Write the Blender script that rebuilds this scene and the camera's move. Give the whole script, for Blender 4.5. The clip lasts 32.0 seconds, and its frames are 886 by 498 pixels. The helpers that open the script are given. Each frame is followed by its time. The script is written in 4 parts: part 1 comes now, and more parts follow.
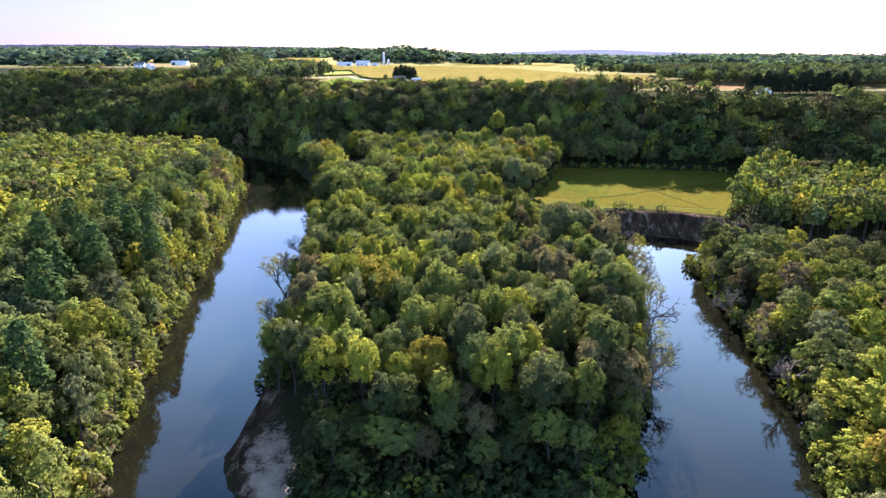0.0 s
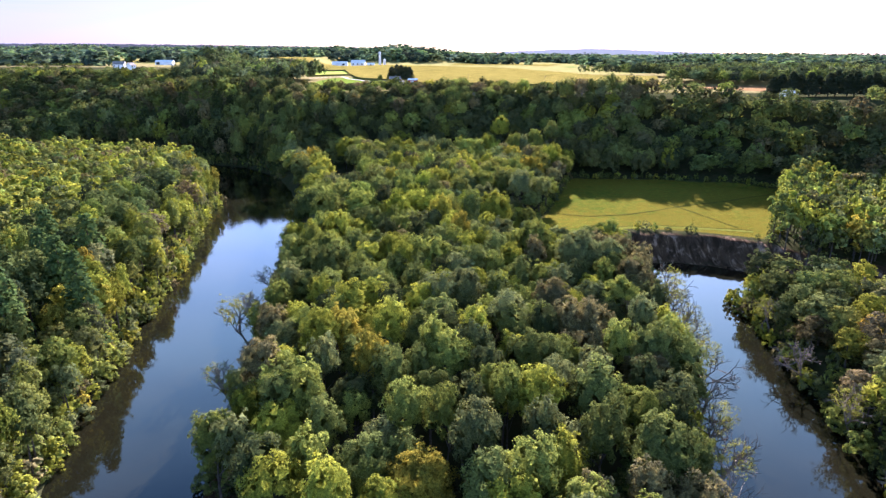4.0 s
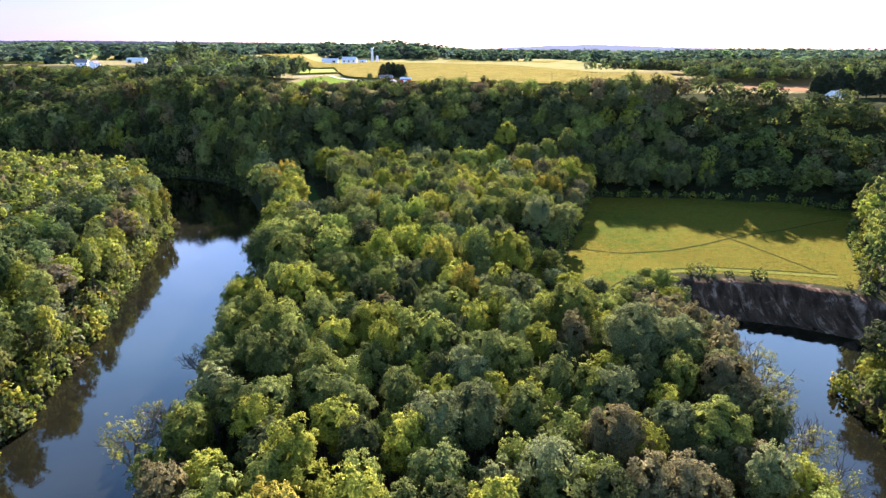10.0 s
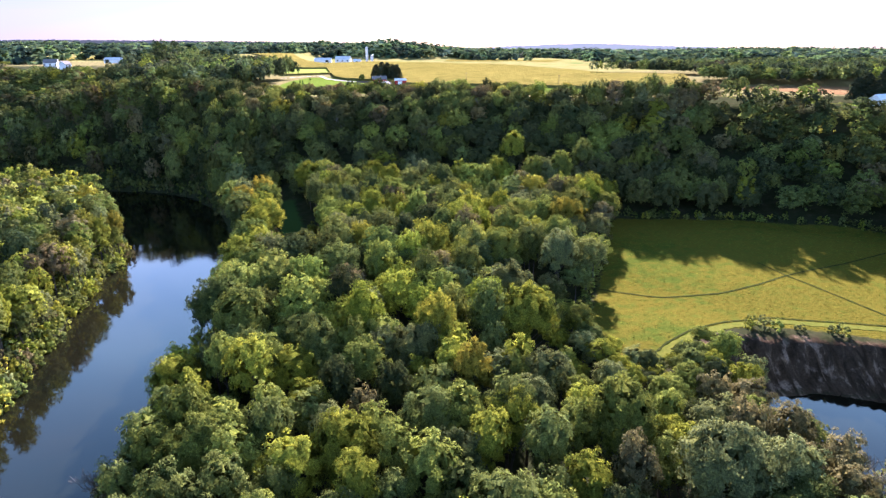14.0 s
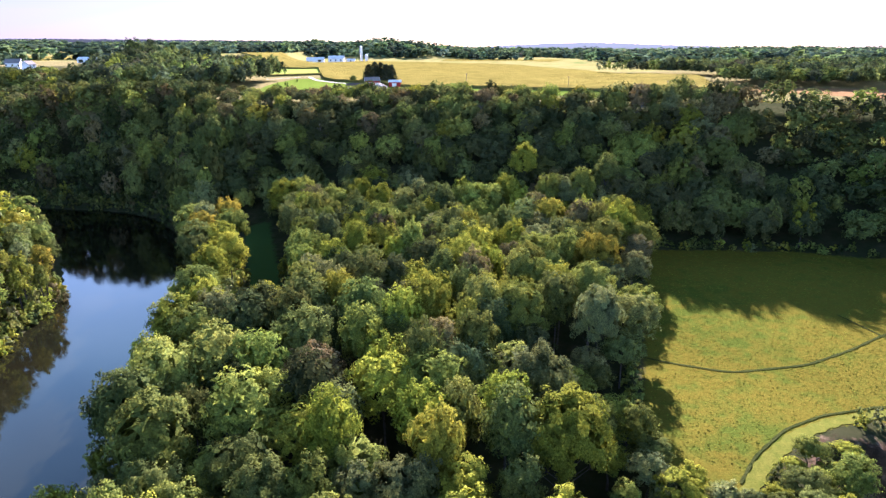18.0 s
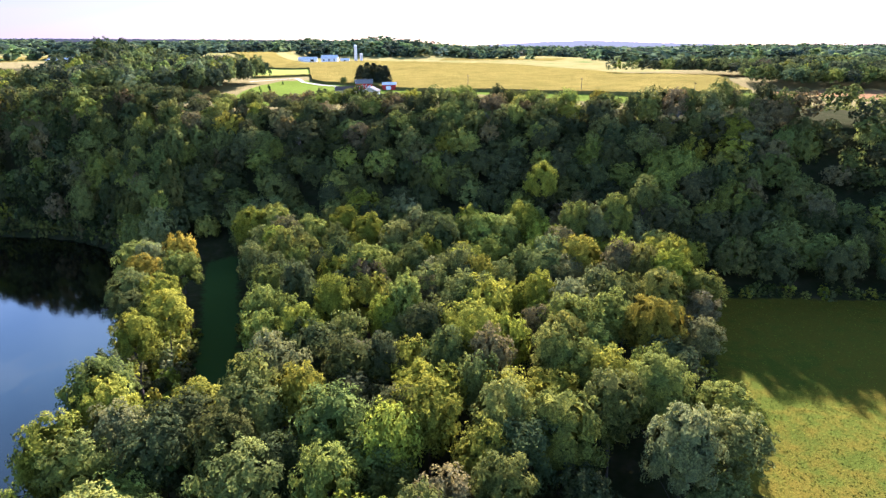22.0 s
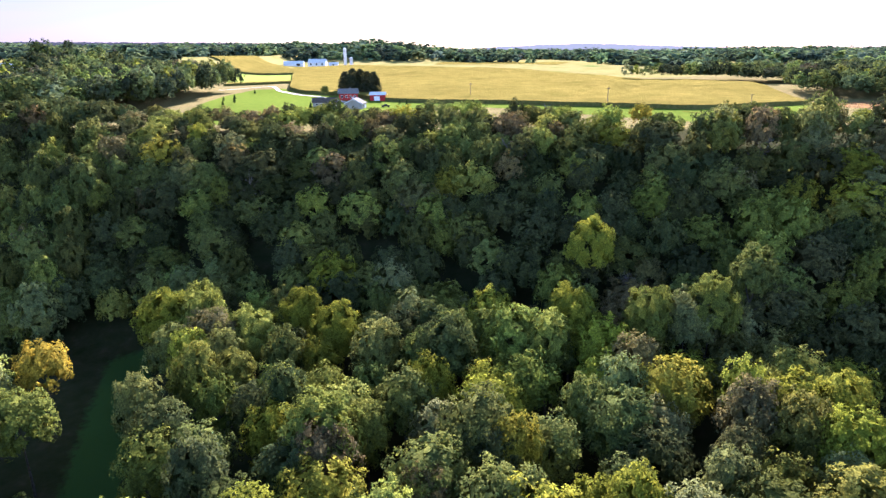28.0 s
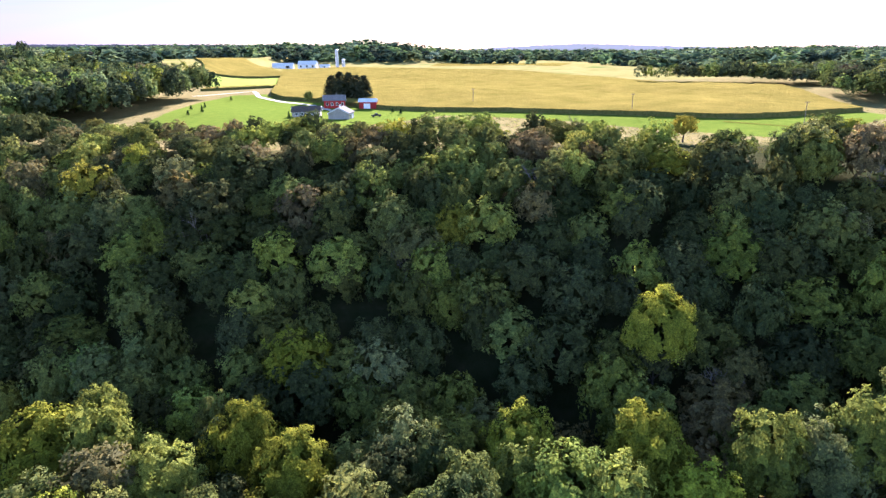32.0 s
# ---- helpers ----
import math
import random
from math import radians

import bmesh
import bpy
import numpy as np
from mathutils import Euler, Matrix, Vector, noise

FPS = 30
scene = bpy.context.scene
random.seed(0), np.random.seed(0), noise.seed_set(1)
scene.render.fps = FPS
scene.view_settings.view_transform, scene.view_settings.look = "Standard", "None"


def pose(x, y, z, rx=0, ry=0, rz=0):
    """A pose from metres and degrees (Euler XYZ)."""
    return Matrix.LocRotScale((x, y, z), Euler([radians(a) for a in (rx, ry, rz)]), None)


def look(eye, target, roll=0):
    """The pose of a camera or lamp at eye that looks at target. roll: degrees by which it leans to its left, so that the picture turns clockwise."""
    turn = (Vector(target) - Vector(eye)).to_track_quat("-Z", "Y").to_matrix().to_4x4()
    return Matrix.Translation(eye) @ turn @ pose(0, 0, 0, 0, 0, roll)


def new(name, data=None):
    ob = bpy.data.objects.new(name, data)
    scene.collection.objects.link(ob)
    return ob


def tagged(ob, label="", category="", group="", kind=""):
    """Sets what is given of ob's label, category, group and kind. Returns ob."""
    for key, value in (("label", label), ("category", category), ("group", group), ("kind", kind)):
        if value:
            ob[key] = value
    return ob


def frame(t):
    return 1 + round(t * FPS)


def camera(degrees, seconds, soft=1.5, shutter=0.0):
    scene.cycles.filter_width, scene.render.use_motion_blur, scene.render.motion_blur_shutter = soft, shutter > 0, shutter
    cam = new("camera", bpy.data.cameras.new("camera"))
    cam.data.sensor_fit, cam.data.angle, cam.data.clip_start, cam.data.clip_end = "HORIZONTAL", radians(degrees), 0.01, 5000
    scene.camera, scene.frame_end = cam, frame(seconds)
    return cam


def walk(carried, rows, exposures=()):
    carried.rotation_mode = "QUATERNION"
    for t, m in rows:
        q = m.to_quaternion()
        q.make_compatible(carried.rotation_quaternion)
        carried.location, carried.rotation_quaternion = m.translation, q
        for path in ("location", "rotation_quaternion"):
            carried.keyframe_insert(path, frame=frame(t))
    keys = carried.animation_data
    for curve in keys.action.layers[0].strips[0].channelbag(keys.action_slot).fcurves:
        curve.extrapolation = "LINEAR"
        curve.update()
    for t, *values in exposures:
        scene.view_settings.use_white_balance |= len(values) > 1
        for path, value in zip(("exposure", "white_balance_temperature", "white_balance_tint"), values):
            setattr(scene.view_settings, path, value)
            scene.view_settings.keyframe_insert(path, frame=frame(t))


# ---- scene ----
cam = camera(72.0, 32.0, 1.4)
METRES, EYE, TILT, LEAN, TURN = 280.0, 89.0, -17.5, 0.0, 0.0
EXPOSURE, KELVIN = 3.52, 5480.0
ROWS = [
    (0.0, 0.0000, 0.0000, 0.0000, 0.00, 0.00, -0.00),
    (0.5, -0.0002, 0.0185, 0.0057, -0.02, 0.01, -0.01),
    (1.0, -0.0001, 0.0371, 0.0115, -0.04, 0.01, 0.00),
    (1.5, -0.0001, 0.0557, 0.0173, -0.07, 0.01, -0.00),
    (2.0, -0.0001, 0.0747, 0.0232, -0.09, 0.01, 0.00),
    (2.5, -0.0000, 0.0936, 0.0291, -0.11, -0.00, -0.01),
    (3.0, -0.0000, 0.1127, 0.0350, -0.14, -0.01, -0.00),
    (3.5, -0.0001, 0.1316, 0.0409, -0.17, -0.02, 0.00),
    (5.5, -0.0005, 0.2079, 0.0649, -0.27, -0.11, 0.06),
    (6.0, -0.0007, 0.2268, 0.0707, -0.31, -0.11, 0.07),
    (6.5, -0.0008, 0.2456, 0.0767, -0.35, -0.15, 0.08),
    (7.0, -0.0009, 0.2645, 0.0825, -0.37, -0.15, 0.12),
    (7.5, -0.0009, 0.2834, 0.0884, -0.41, -0.17, 0.15),
    (8.0, -0.0011, 0.3024, 0.0946, -0.44, -0.20, 0.17),
    (8.5, -0.0011, 0.3214, 0.1006, -0.46, -0.23, 0.21),
    (9.0, -0.0013, 0.3410, 0.1067, -0.50, -0.27, 0.22),
    (9.5, -0.0013, 0.3603, 0.1132, -0.53, -0.31, 0.25),
    (10.0, -0.0013, 0.3805, 0.1194, -0.55, -0.35, 0.26),
    (10.5, -0.0015, 0.4007, 0.1260, -0.58, -0.38, 0.28),
    (11.0, -0.0014, 0.4212, 0.1326, -0.60, -0.39, 0.30),
    (11.5, -0.0015, 0.4418, 0.1392, -0.62, -0.41, 0.30),
    (12.0, -0.0015, 0.4623, 0.1458, -0.65, -0.42, 0.32),
    (12.5, -0.0016, 0.4828, 0.1525, -0.69, -0.43, 0.36),
    (13.0, -0.0016, 0.5035, 0.1591, -0.72, -0.43, 0.37),
    (13.5, -0.0017, 0.5244, 0.1660, -0.76, -0.45, 0.38),
    (14.0, -0.0017, 0.5454, 0.1728, -0.79, -0.45, 0.40),
    (14.5, -0.0017, 0.5666, 0.1801, -0.81, -0.45, 0.42),
    (16.5, -0.0020, 0.6555, 0.2062, -0.95, -0.46, 0.41),
    (17.0, -0.0020, 0.6770, 0.2133, -0.96, -0.49, 0.45),
    (17.5, -0.0021, 0.6991, 0.2201, -0.99, -0.48, 0.47),
    (18.0, -0.0022, 0.7210, 0.2274, -1.04, -0.51, 0.47),
    (18.5, -0.0023, 0.7432, 0.2345, -1.06, -0.52, 0.51),
    (19.0, -0.0021, 0.7654, 0.2419, -1.08, -0.55, 0.52),
    (19.5, -0.0022, 0.7877, 0.2492, -1.10, -0.57, 0.55),
    (20.0, -0.0025, 0.8099, 0.2563, -1.13, -0.59, 0.59),
    (20.5, -0.0028, 0.8323, 0.2637, -1.15, -0.60, 0.63),
    (21.0, -0.0032, 0.8547, 0.2713, -1.18, -0.63, 0.64),
    (21.5, -0.0034, 0.8772, 0.2786, -1.21, -0.63, 0.67),
    (22.0, -0.0035, 0.9002, 0.2860, -1.22, -0.63, 0.70),
    (22.5, -0.0037, 0.9227, 0.2936, -1.24, -0.63, 0.72),
    (23.0, -0.0040, 0.9457, 0.3012, -1.28, -0.62, 0.73),
    (23.5, -0.0042, 0.9687, 0.3089, -1.31, -0.63, 0.75),
    (24.0, -0.0044, 0.9914, 0.3166, -1.34, -0.63, 0.76),
    (24.5, -0.0046, 1.0143, 0.3242, -1.38, -0.61, 0.76),
    (26.5, -0.0064, 1.1057, 0.3521, -1.59, -0.45, 0.87),
    (27.0, -0.0065, 1.1283, 0.3598, -1.61, -0.44, 0.89),
    (27.5, -0.0064, 1.1512, 0.3671, -1.64, -0.41, 0.91),
    (28.0, -0.0065, 1.1739, 0.3742, -1.70, -0.38, 0.94),
    (28.5, -0.0065, 1.1965, 0.3817, -1.72, -0.39, 0.99),
    (29.0, -0.0066, 1.2194, 0.3889, -1.77, -0.37, 1.00),
    (29.5, -0.0066, 1.2419, 0.3962, -1.82, -0.35, 1.02),
    (30.0, -0.0066, 1.2647, 0.4032, -1.86, -0.32, 1.07),
    (30.5, -0.0067, 1.2871, 0.4103, -1.90, -0.31, 1.12),
    (31.0, -0.0068, 1.3096, 0.4174, -1.94, -0.30, 1.16),
    (31.5, -0.0070, 1.3323, 0.4244, -1.98, -0.30, 1.22),
    (32.0, -0.0071, 1.3549, 0.4314, -2.02, -0.30, 1.25),
]
walk(cam, [(t, pose(0, 0, EYE, TILT, LEAN, TURN) @ pose(METRES * x, METRES * y, METRES * z, 90 + pitch, roll, yaw)) for t, x, y, z, yaw, pitch, roll in ROWS], [(0.0, EXPOSURE, KELVIN, 42.0), (32.0, EXPOSURE, KELVIN, 42.0)])

# ---- light ----
SUN_EL, SUN_AZ = radians(20.4), radians(10.5)
sun_dir = Vector((math.cos(SUN_EL) * math.sin(SUN_AZ), math.cos(SUN_EL) * math.cos(SUN_AZ), math.sin(SUN_EL)))
sun = new("sun", bpy.data.lights.new("sun", "SUN"))
sun.data.energy, sun.data.angle, sun.data.color = 5.0, radians(0.6), (1.0, 0.91, 0.74)
sun.matrix_world = look(sun_dir * 500 + Vector((0, 300, 60)), Vector((0, 300, 60)))

world = bpy.data.worlds.new("sky_world")
world.use_nodes = True
scene.world = world
wn, wl = world.node_tree.nodes, world.node_tree.links
wn.clear()


def wnode(kind, **values):
    n = wn.new(kind)
    for k, v in values.items():
        n.inputs[k].default_value = v
    return n


sky = wn.new("ShaderNodeTexSky")
sky.sky_type, sky.sun_disc = "NISHITA", False
sky.sun_elevation, sky.sun_rotation = SUN_EL, SUN_AZ
sky.air_density, sky.dust_density, sky.ozone_density = 1.0, 0.4, 2.0
coord = wn.new("ShaderNodeTexCoord")
sep = wn.new("ShaderNodeSeparateXYZ")
wl.new(coord.outputs["Generated"], sep.inputs[0])
lift = wn.new("ShaderNodeMath")
lift.operation = "ADD"
lift.inputs[1].default_value = 0.10
wl.new(sep.outputs["Z"], lift.inputs[0])
flat = wn.new("ShaderNodeVectorMath")
flat.operation = "DIVIDE"
both = wn.new("ShaderNodeCombineXYZ")
for k in range(3):
    wl.new(lift.outputs[0], both.inputs[k])
wl.new(coord.outputs["Generated"], flat.inputs[0])
wl.new(both.outputs[0], flat.inputs[1])
cloud = wnode("ShaderNodeTexNoise", Scale=0.55, Detail=7.0, Roughness=0.55, Distortion=0.4)
wl.new(flat.outputs[0], cloud.inputs["Vector"])
veil = wn.new("ShaderNodeValToRGB")
veil.color_ramp.elements[0].position, veil.color_ramp.elements[1].position = 0.40, 0.60
wl.new(cloud.outputs["Fac"], veil.inputs[0])
mixc = wn.new("ShaderNodeMix")
mixc.data_type, mixc.blend_type = "RGBA", "LIGHTEN"
mixc.inputs["B"].default_value = (8.4, 8.2, 8.5, 1)
thin = wn.new("ShaderNodeMapRange")
thin.inputs["From Min"].default_value, thin.inputs["From Max"].default_value = 0.10, 0.30
thin.inputs["To Min"].default_value, thin.inputs["To Max"].default_value = 1.0, 0.44
wl.new(sep.outputs["Z"], thin.inputs["Value"])
amount = wn.new("ShaderNodeMath")
amount.operation = "MULTIPLY"
wl.new(veil.outputs[0], amount.inputs[0])
wl.new(thin.outputs["Result"], amount.inputs[1])
wl.new(amount.outputs[0], mixc.inputs["Factor"])
wl.new(sky.outputs[0], mixc.inputs["A"])
back = wnode("ShaderNodeBackground", Strength=0.115)
rise = wn.new("ShaderNodeValToRGB")
for pos, val in ((0.0, (0.080, 0.082, 0.092)), (0.1, (0.090, 0.093, 0.104)), (0.22, (0.30, 0.37, 0.39)), (0.42, (0.27, 0.45, 0.45)), (0.66, (0.17, 0.30, 0.31)), (0.8, (0.085, 0.10, 0.098)), (1.0, (0.065, 0.074, 0.072))):
    e = rise.color_ramp.elements.new(pos) if pos not in (0.0, 1.0) else rise.color_ramp.elements[-1 if pos else 0]
    e.color = (*val, 1)
wl.new(sep.outputs["Z"], rise.inputs[0])
high = wn.new("ShaderNodeMix")
high.data_type, high.blend_type = "RGBA", "MULTIPLY"
high.inputs["Factor"].default_value = 1.0
wl.new(mixc.outputs["Result"], high.inputs["A"])
wl.new(rise.outputs[0], high.inputs["B"])
wl.new(high.outputs["Result"], back.inputs["Color"])
wout = wn.new("ShaderNodeOutputWorld")
wl.new(back.outputs[0], wout.inputs[0])


# ---- materials ----
class Mat:
    """A small builder of node materials."""

    def __init__(self, name):
        self.m = bpy.data.materials.new(name)
        self.m.use_nodes = True
        self.t = self.m.node_tree
        self.t.nodes.clear()
        self.out = self.t.nodes.new("ShaderNodeOutputMaterial")

    def node(self, kind, **values):
        n = self.t.nodes.new("ShaderNode" + kind)
        for k, v in values.items():
            if k in n.inputs:
                n.inputs[k].default_value = v
        return n

    def link(self, a, b):
        self.t.links.new(a, b)

    def noise(self, scale, detail=4.0, rough=0.6):
        geo = self.node("NewGeometry")
        n = self.node("TexNoise", Scale=scale, Detail=detail, Roughness=rough)
        self.link(geo.outputs["Position"], n.inputs["Vector"])
        return n.outputs["Fac"]

    def ramp(self, fac, stops):
        r = self.node("ValToRGB")
        while len(r.color_ramp.elements) < len(stops):
            r.color_ramp.elements.new(0.5)
        for e, (p, c) in zip(r.color_ramp.elements, stops):
            e.position, e.color = p, (*c, 1)
        self.link(fac, r.inputs[0])
        return r.outputs[0]

    def mix(self, fac, a, b, blend="MIX"):
        n = self.node("Mix")
        n.data_type, n.blend_type = "RGBA", blend
        for key, v in (("Factor", fac), ("A", a), ("B", b)):
            if isinstance(v, (int, float)):
                n.inputs[key].default_value = v
            elif isinstance(v, tuple):
                n.inputs[key].default_value = (*v, 1)
            else:
                self.link(v, n.inputs[key])
        return n.outputs["Result"]

    def attr(self, name):
        n = self.node("Attribute")
        n.attribute_name = name
        return n

    def bump(self, height, strength, distance):
        n = self.node("Bump", Strength=strength, Distance=distance)
        self.link(height, n.inputs["Height"])
        return n.outputs[0]

    def surface(self, color, rough=0.85, normal=None, metallic=0.0, spec=0.3):
        p = self.node("BsdfPrincipled", Roughness=rough, Metallic=metallic)
        p.inputs["Specular IOR Level"].default_value = spec
        if isinstance(color, tuple):
            p.inputs["Base Color"].default_value = (*color, 1)
        else:
            self.link(color, p.inputs["Base Color"])
        if normal:
            self.link(normal, p.inputs["Normal"])
        self.link(p.outputs[0], self.out.inputs[0])
        return self.m


def leaf_material(name, single, through_=0.24):
    m = Mat(name)
    if single:
        tint = m.node("ObjectInfo").outputs["Color"]
    else:
        tint = m.attr("leaf_tint").outputs["Color"]
    geo = m.node("NewGeometry")
    leaf = m.ramp(geo.outputs["Random Per Island"], [(0.0, (0.70, 0.73, 0.78)), (0.55, (0.97, 0.97, 0.96)), (1.0, (1.28, 1.24, 1.12))])
    col = m.mix(1.0, tint, leaf, "MULTIPLY")
    patch = m.ramp(m.noise(0.28, 2.0), [(0.3, (0.78, 0.86, 0.95)), (0.7, (1.16, 1.12, 0.95))])
    col = m.mix(1.0, col, patch, "MULTIPLY")
    grain = m.noise(2.6, 3.0, 0.7)
    col = m.mix(1.0, col, m.ramp(grain, [(0.34, (0.52, 0.55, 0.58)), (0.5, (0.98, 0.98, 0.96)), (0.66, (1.45, 1.42, 1.30))]), "MULTIPLY")
    d = m.node("BsdfDiffuse", Roughness=0.6)
    m.link(m.bump(grain, 0.6, 0.35), d.inputs["Normal"])
    m.link(col, d.inputs["Color"])
    glow = m.mix(1.0, col, (1.15, 1.15, 0.95), "MULTIPLY")
    tr = m.node("BsdfTranslucent")
    m.link(glow, tr.inputs["Color"])
    mx = m.node("MixShader", Fac=through_)
    m.link(d.outputs[0], mx.inputs[1])
    m.link(tr.outputs[0], mx.inputs[2])
    m.link(mx.outputs[0], m.out.inputs[0])
    return m.m


LEAF_ONE, LEAF_WOODS = leaf_material("leaves_of_a_tree", True), leaf_material("leaves_of_the_woods", False)
GRASS_BLADES = leaf_material("grass_blades", False, 0.12)


def plain_noise(name, stops, scale, bump=0.4, dist=0.1, rough=0.9, fine=None, spec=0.0, metallic=0.0):
    m = Mat(name)
    col = m.ramp(m.noise(scale, 6.0), stops)
    f = m.noise(fine or scale * 6, 3.0)
    col = m.mix(1.0, col, m.ramp(f, [(0.25, (0.7, 0.7, 0.7)), (0.75, (1.2, 1.2, 1.2))]), "MULTIPLY")
    return m.surface(col, rough, m.bump(f, bump, dist), metallic, spec)


BARK = plain_noise("bark", [(0.3, (0.035, 0.03, 0.024)), (0.7, (0.095, 0.082, 0.07))], 1.5, 0.6, 0.05)
PALE_BARK = plain_noise("pale_bark", [(0.3, (0.09, 0.076, 0.062)), (0.7, (0.19, 0.165, 0.14))], 1.5, 0.6, 0.05)


def water_material():
    m = Mat("river_water")
    depth = m.ramp(m.noise(0.03, 3.0), [(0.3, (0.0028, 0.0036, 0.0022)), (0.7, (0.0060, 0.0056, 0.0026))])
    p = m.node("BsdfPrincipled", Roughness=0.03, IOR=1.333)
    p.inputs["Specular IOR Level"].default_value = 0.5
    m.link(depth, p.inputs["Base Color"])
    mixed = m.mix(0.5, m.noise(0.9, 2.0), m.noise(0.12, 2.0))
    m.link(m.bump(mixed, 0.045, 0.35), p.inputs["Normal"])
    m.link(p.outputs[0], m.out.inputs[0])
    return m.m


WATER = water_material()


def ground_material():
    m = Mat("ground_cover")
    big, mid, fine = m.noise(0.02, 5.0), m.noise(0.22, 5.0), m.noise(2.2, 5.0, 0.7)
    floor = m.ramp(mid, [(0.3, (0.016, 0.022, 0.008)), (0.6, (0.030, 0.030, 0.014)), (0.8, (0.05, 0.042, 0.025))])
    hay = m.ramp(m.mix(0.55, big, mid), [(0.38, (0.046, 0.062, 0.009)), (0.47, (0.070, 0.068, 0.010)), (0.54, (0.080, 0.068, 0.010)), (0.62, (0.066, 0.066, 0.010))])
    hay = m.mix(1.0, hay, m.ramp(fine, [(0.3, (0.7, 0.74, 0.7)), (0.7, (1.2, 1.15, 1.1))]), "MULTIPLY")
    place = m.node("NewGeometry")
    squash = m.node("VectorMath")
    squash.operation = "MULTIPLY"
    squash.inputs[1].default_value = (0.38, 0.10, 0.16)
    m.link(place.outputs["Position"], squash.inputs[0])
    streak = m.node("TexNoise", Scale=1.0, Detail=6.0, Roughness=0.65, Distortion=0.6)
    m.link(squash.outputs[0], streak.inputs["Vector"])
    soil = m.ramp(m.mix(0.25, streak.outputs["Fac"], fine), [(0.40, (0.022, 0.015, 0.010)), (0.55, (0.058, 0.038, 0.023)), (0.70, (0.22, 0.15, 0.095))])
    bare = m.ramp(m.mix(0.45, m.noise(0.16, 4.0), streak.outputs["Fac"]), [(0.53, (0.0, 0.0, 0.0)), (0.62, (0.9, 0.9, 0.9))])
    soil = m.mix(bare, soil, m.ramp(fine, [(0.3, (0.12, 0.080, 0.055)), (0.7, (0.30, 0.21, 0.145))]))
    gravel = m.ramp(m.mix(0.4, mid, fine), [(0.40, (0.06, 0.045, 0.033)), (0.50, (0.27, 0.20, 0.14)), (0.7, (0.40, 0.31, 0.23))])
    lawn = m.ramp(m.mix(0.4, mid, fine), [(0.3, (0.056, 0.094, 0.013)), (0.7, (0.096, 0.126, 0.019))])
    rough = m.ramp(m.mix(0.6, mid, fine), [(0.35, (0.075, 0.085, 0.028)), (0.55, (0.15, 0.125, 0.055)), (0.7, (0.21, 0.16, 0.08))])
    grain = m.ramp(big, [(0.35, (0.12, 0.125, 0.035)), (0.55, (0.185, 0.16, 0.06)), (0.7, (0.075, 0.11, 0.028))])
    col = floor
    # the slough's grass green is darkened to stand in for shade
    for key, c in (("far_farmland", grain), ("rough_grass", rough), ("lawn", lawn), ("meadow", hay), ("shaded_grass", (0.030, 0.062, 0.016)), ("bank_soil", soil), ("gravel", gravel)):
        a = m.attr(key).outputs["Fac"]
        j = m.node("Math")
        j.operation = "MULTIPLY_ADD"
        m.link(m.noise(0.5, 4.0), j.inputs[0])
        j.inputs[1].default_value = 0.8
        j.inputs[2].default_value = -0.4
        k = m.node("Math")
        k.operation = "ADD"
        m.link(a, k.inputs[0])
        m.link(j.outputs[0], k.inputs[1])
        r = m.node("MapRange")
        r.inputs["From Min"].default_value, r.inputs["From Max"].default_value = 0.38, 0.62
        m.link(k.outputs[0], r.inputs["Value"])
        col = m.mix(r.outputs["Result"], col, c)
    return m.surface(col, 1.0, m.bump(m.mix(0.5, mid, fine), 0.7, 0.5), 0.0, 0.0)


GROUND = ground_material()
TRACK = plain_noise("worn_track_grass", [(0.3, (0.018, 0.026, 0.007)), (0.7, (0.036, 0.040, 0.012))], 0.8, 0.8, 0.2)
MOWN = plain_noise("mown_strip_grass", [(0.3, (0.062, 0.074, 0.012)), (0.7, (0.098, 0.098, 0.018))], 0.5, 0.6, 0.1)
CORN_TOP = plain_noise("ripe_corn_tassels", [(0.3, (0.100, 0.088, 0.019)), (0.7, (0.158, 0.128, 0.031))], 0.05, 1.0, 0.7, fine=1.1)
CORN_SIDE = plain_noise("corn_stalks", [(0.3, (0.08, 0.085, 0.02)), (0.7, (0.16, 0.14, 0.045))], 0.6, 1.0, 0.4, fine=2.5)
GREEN_CROP = plain_noise("green_crop", [(0.3, (0.14, 0.20, 0.035)), (0.7, (0.20, 0.25, 0.05))], 0.08, 0.8, 0.3, fine=1.2)
STUBBLE = plain_noise("tan_stubble", [(0.3, (0.13, 0.075, 0.034)), (0.7, (0.19, 0.115, 0.052))], 0.08, 0.8, 0.3, fine=1.2)
GRAVEL_ROAD = plain_noise("gravel_drive", [(0.3, (0.32, 0.30, 0.27)), (0.7, (0.45, 0.42, 0.38))], 0.5, 0.5, 0.05)

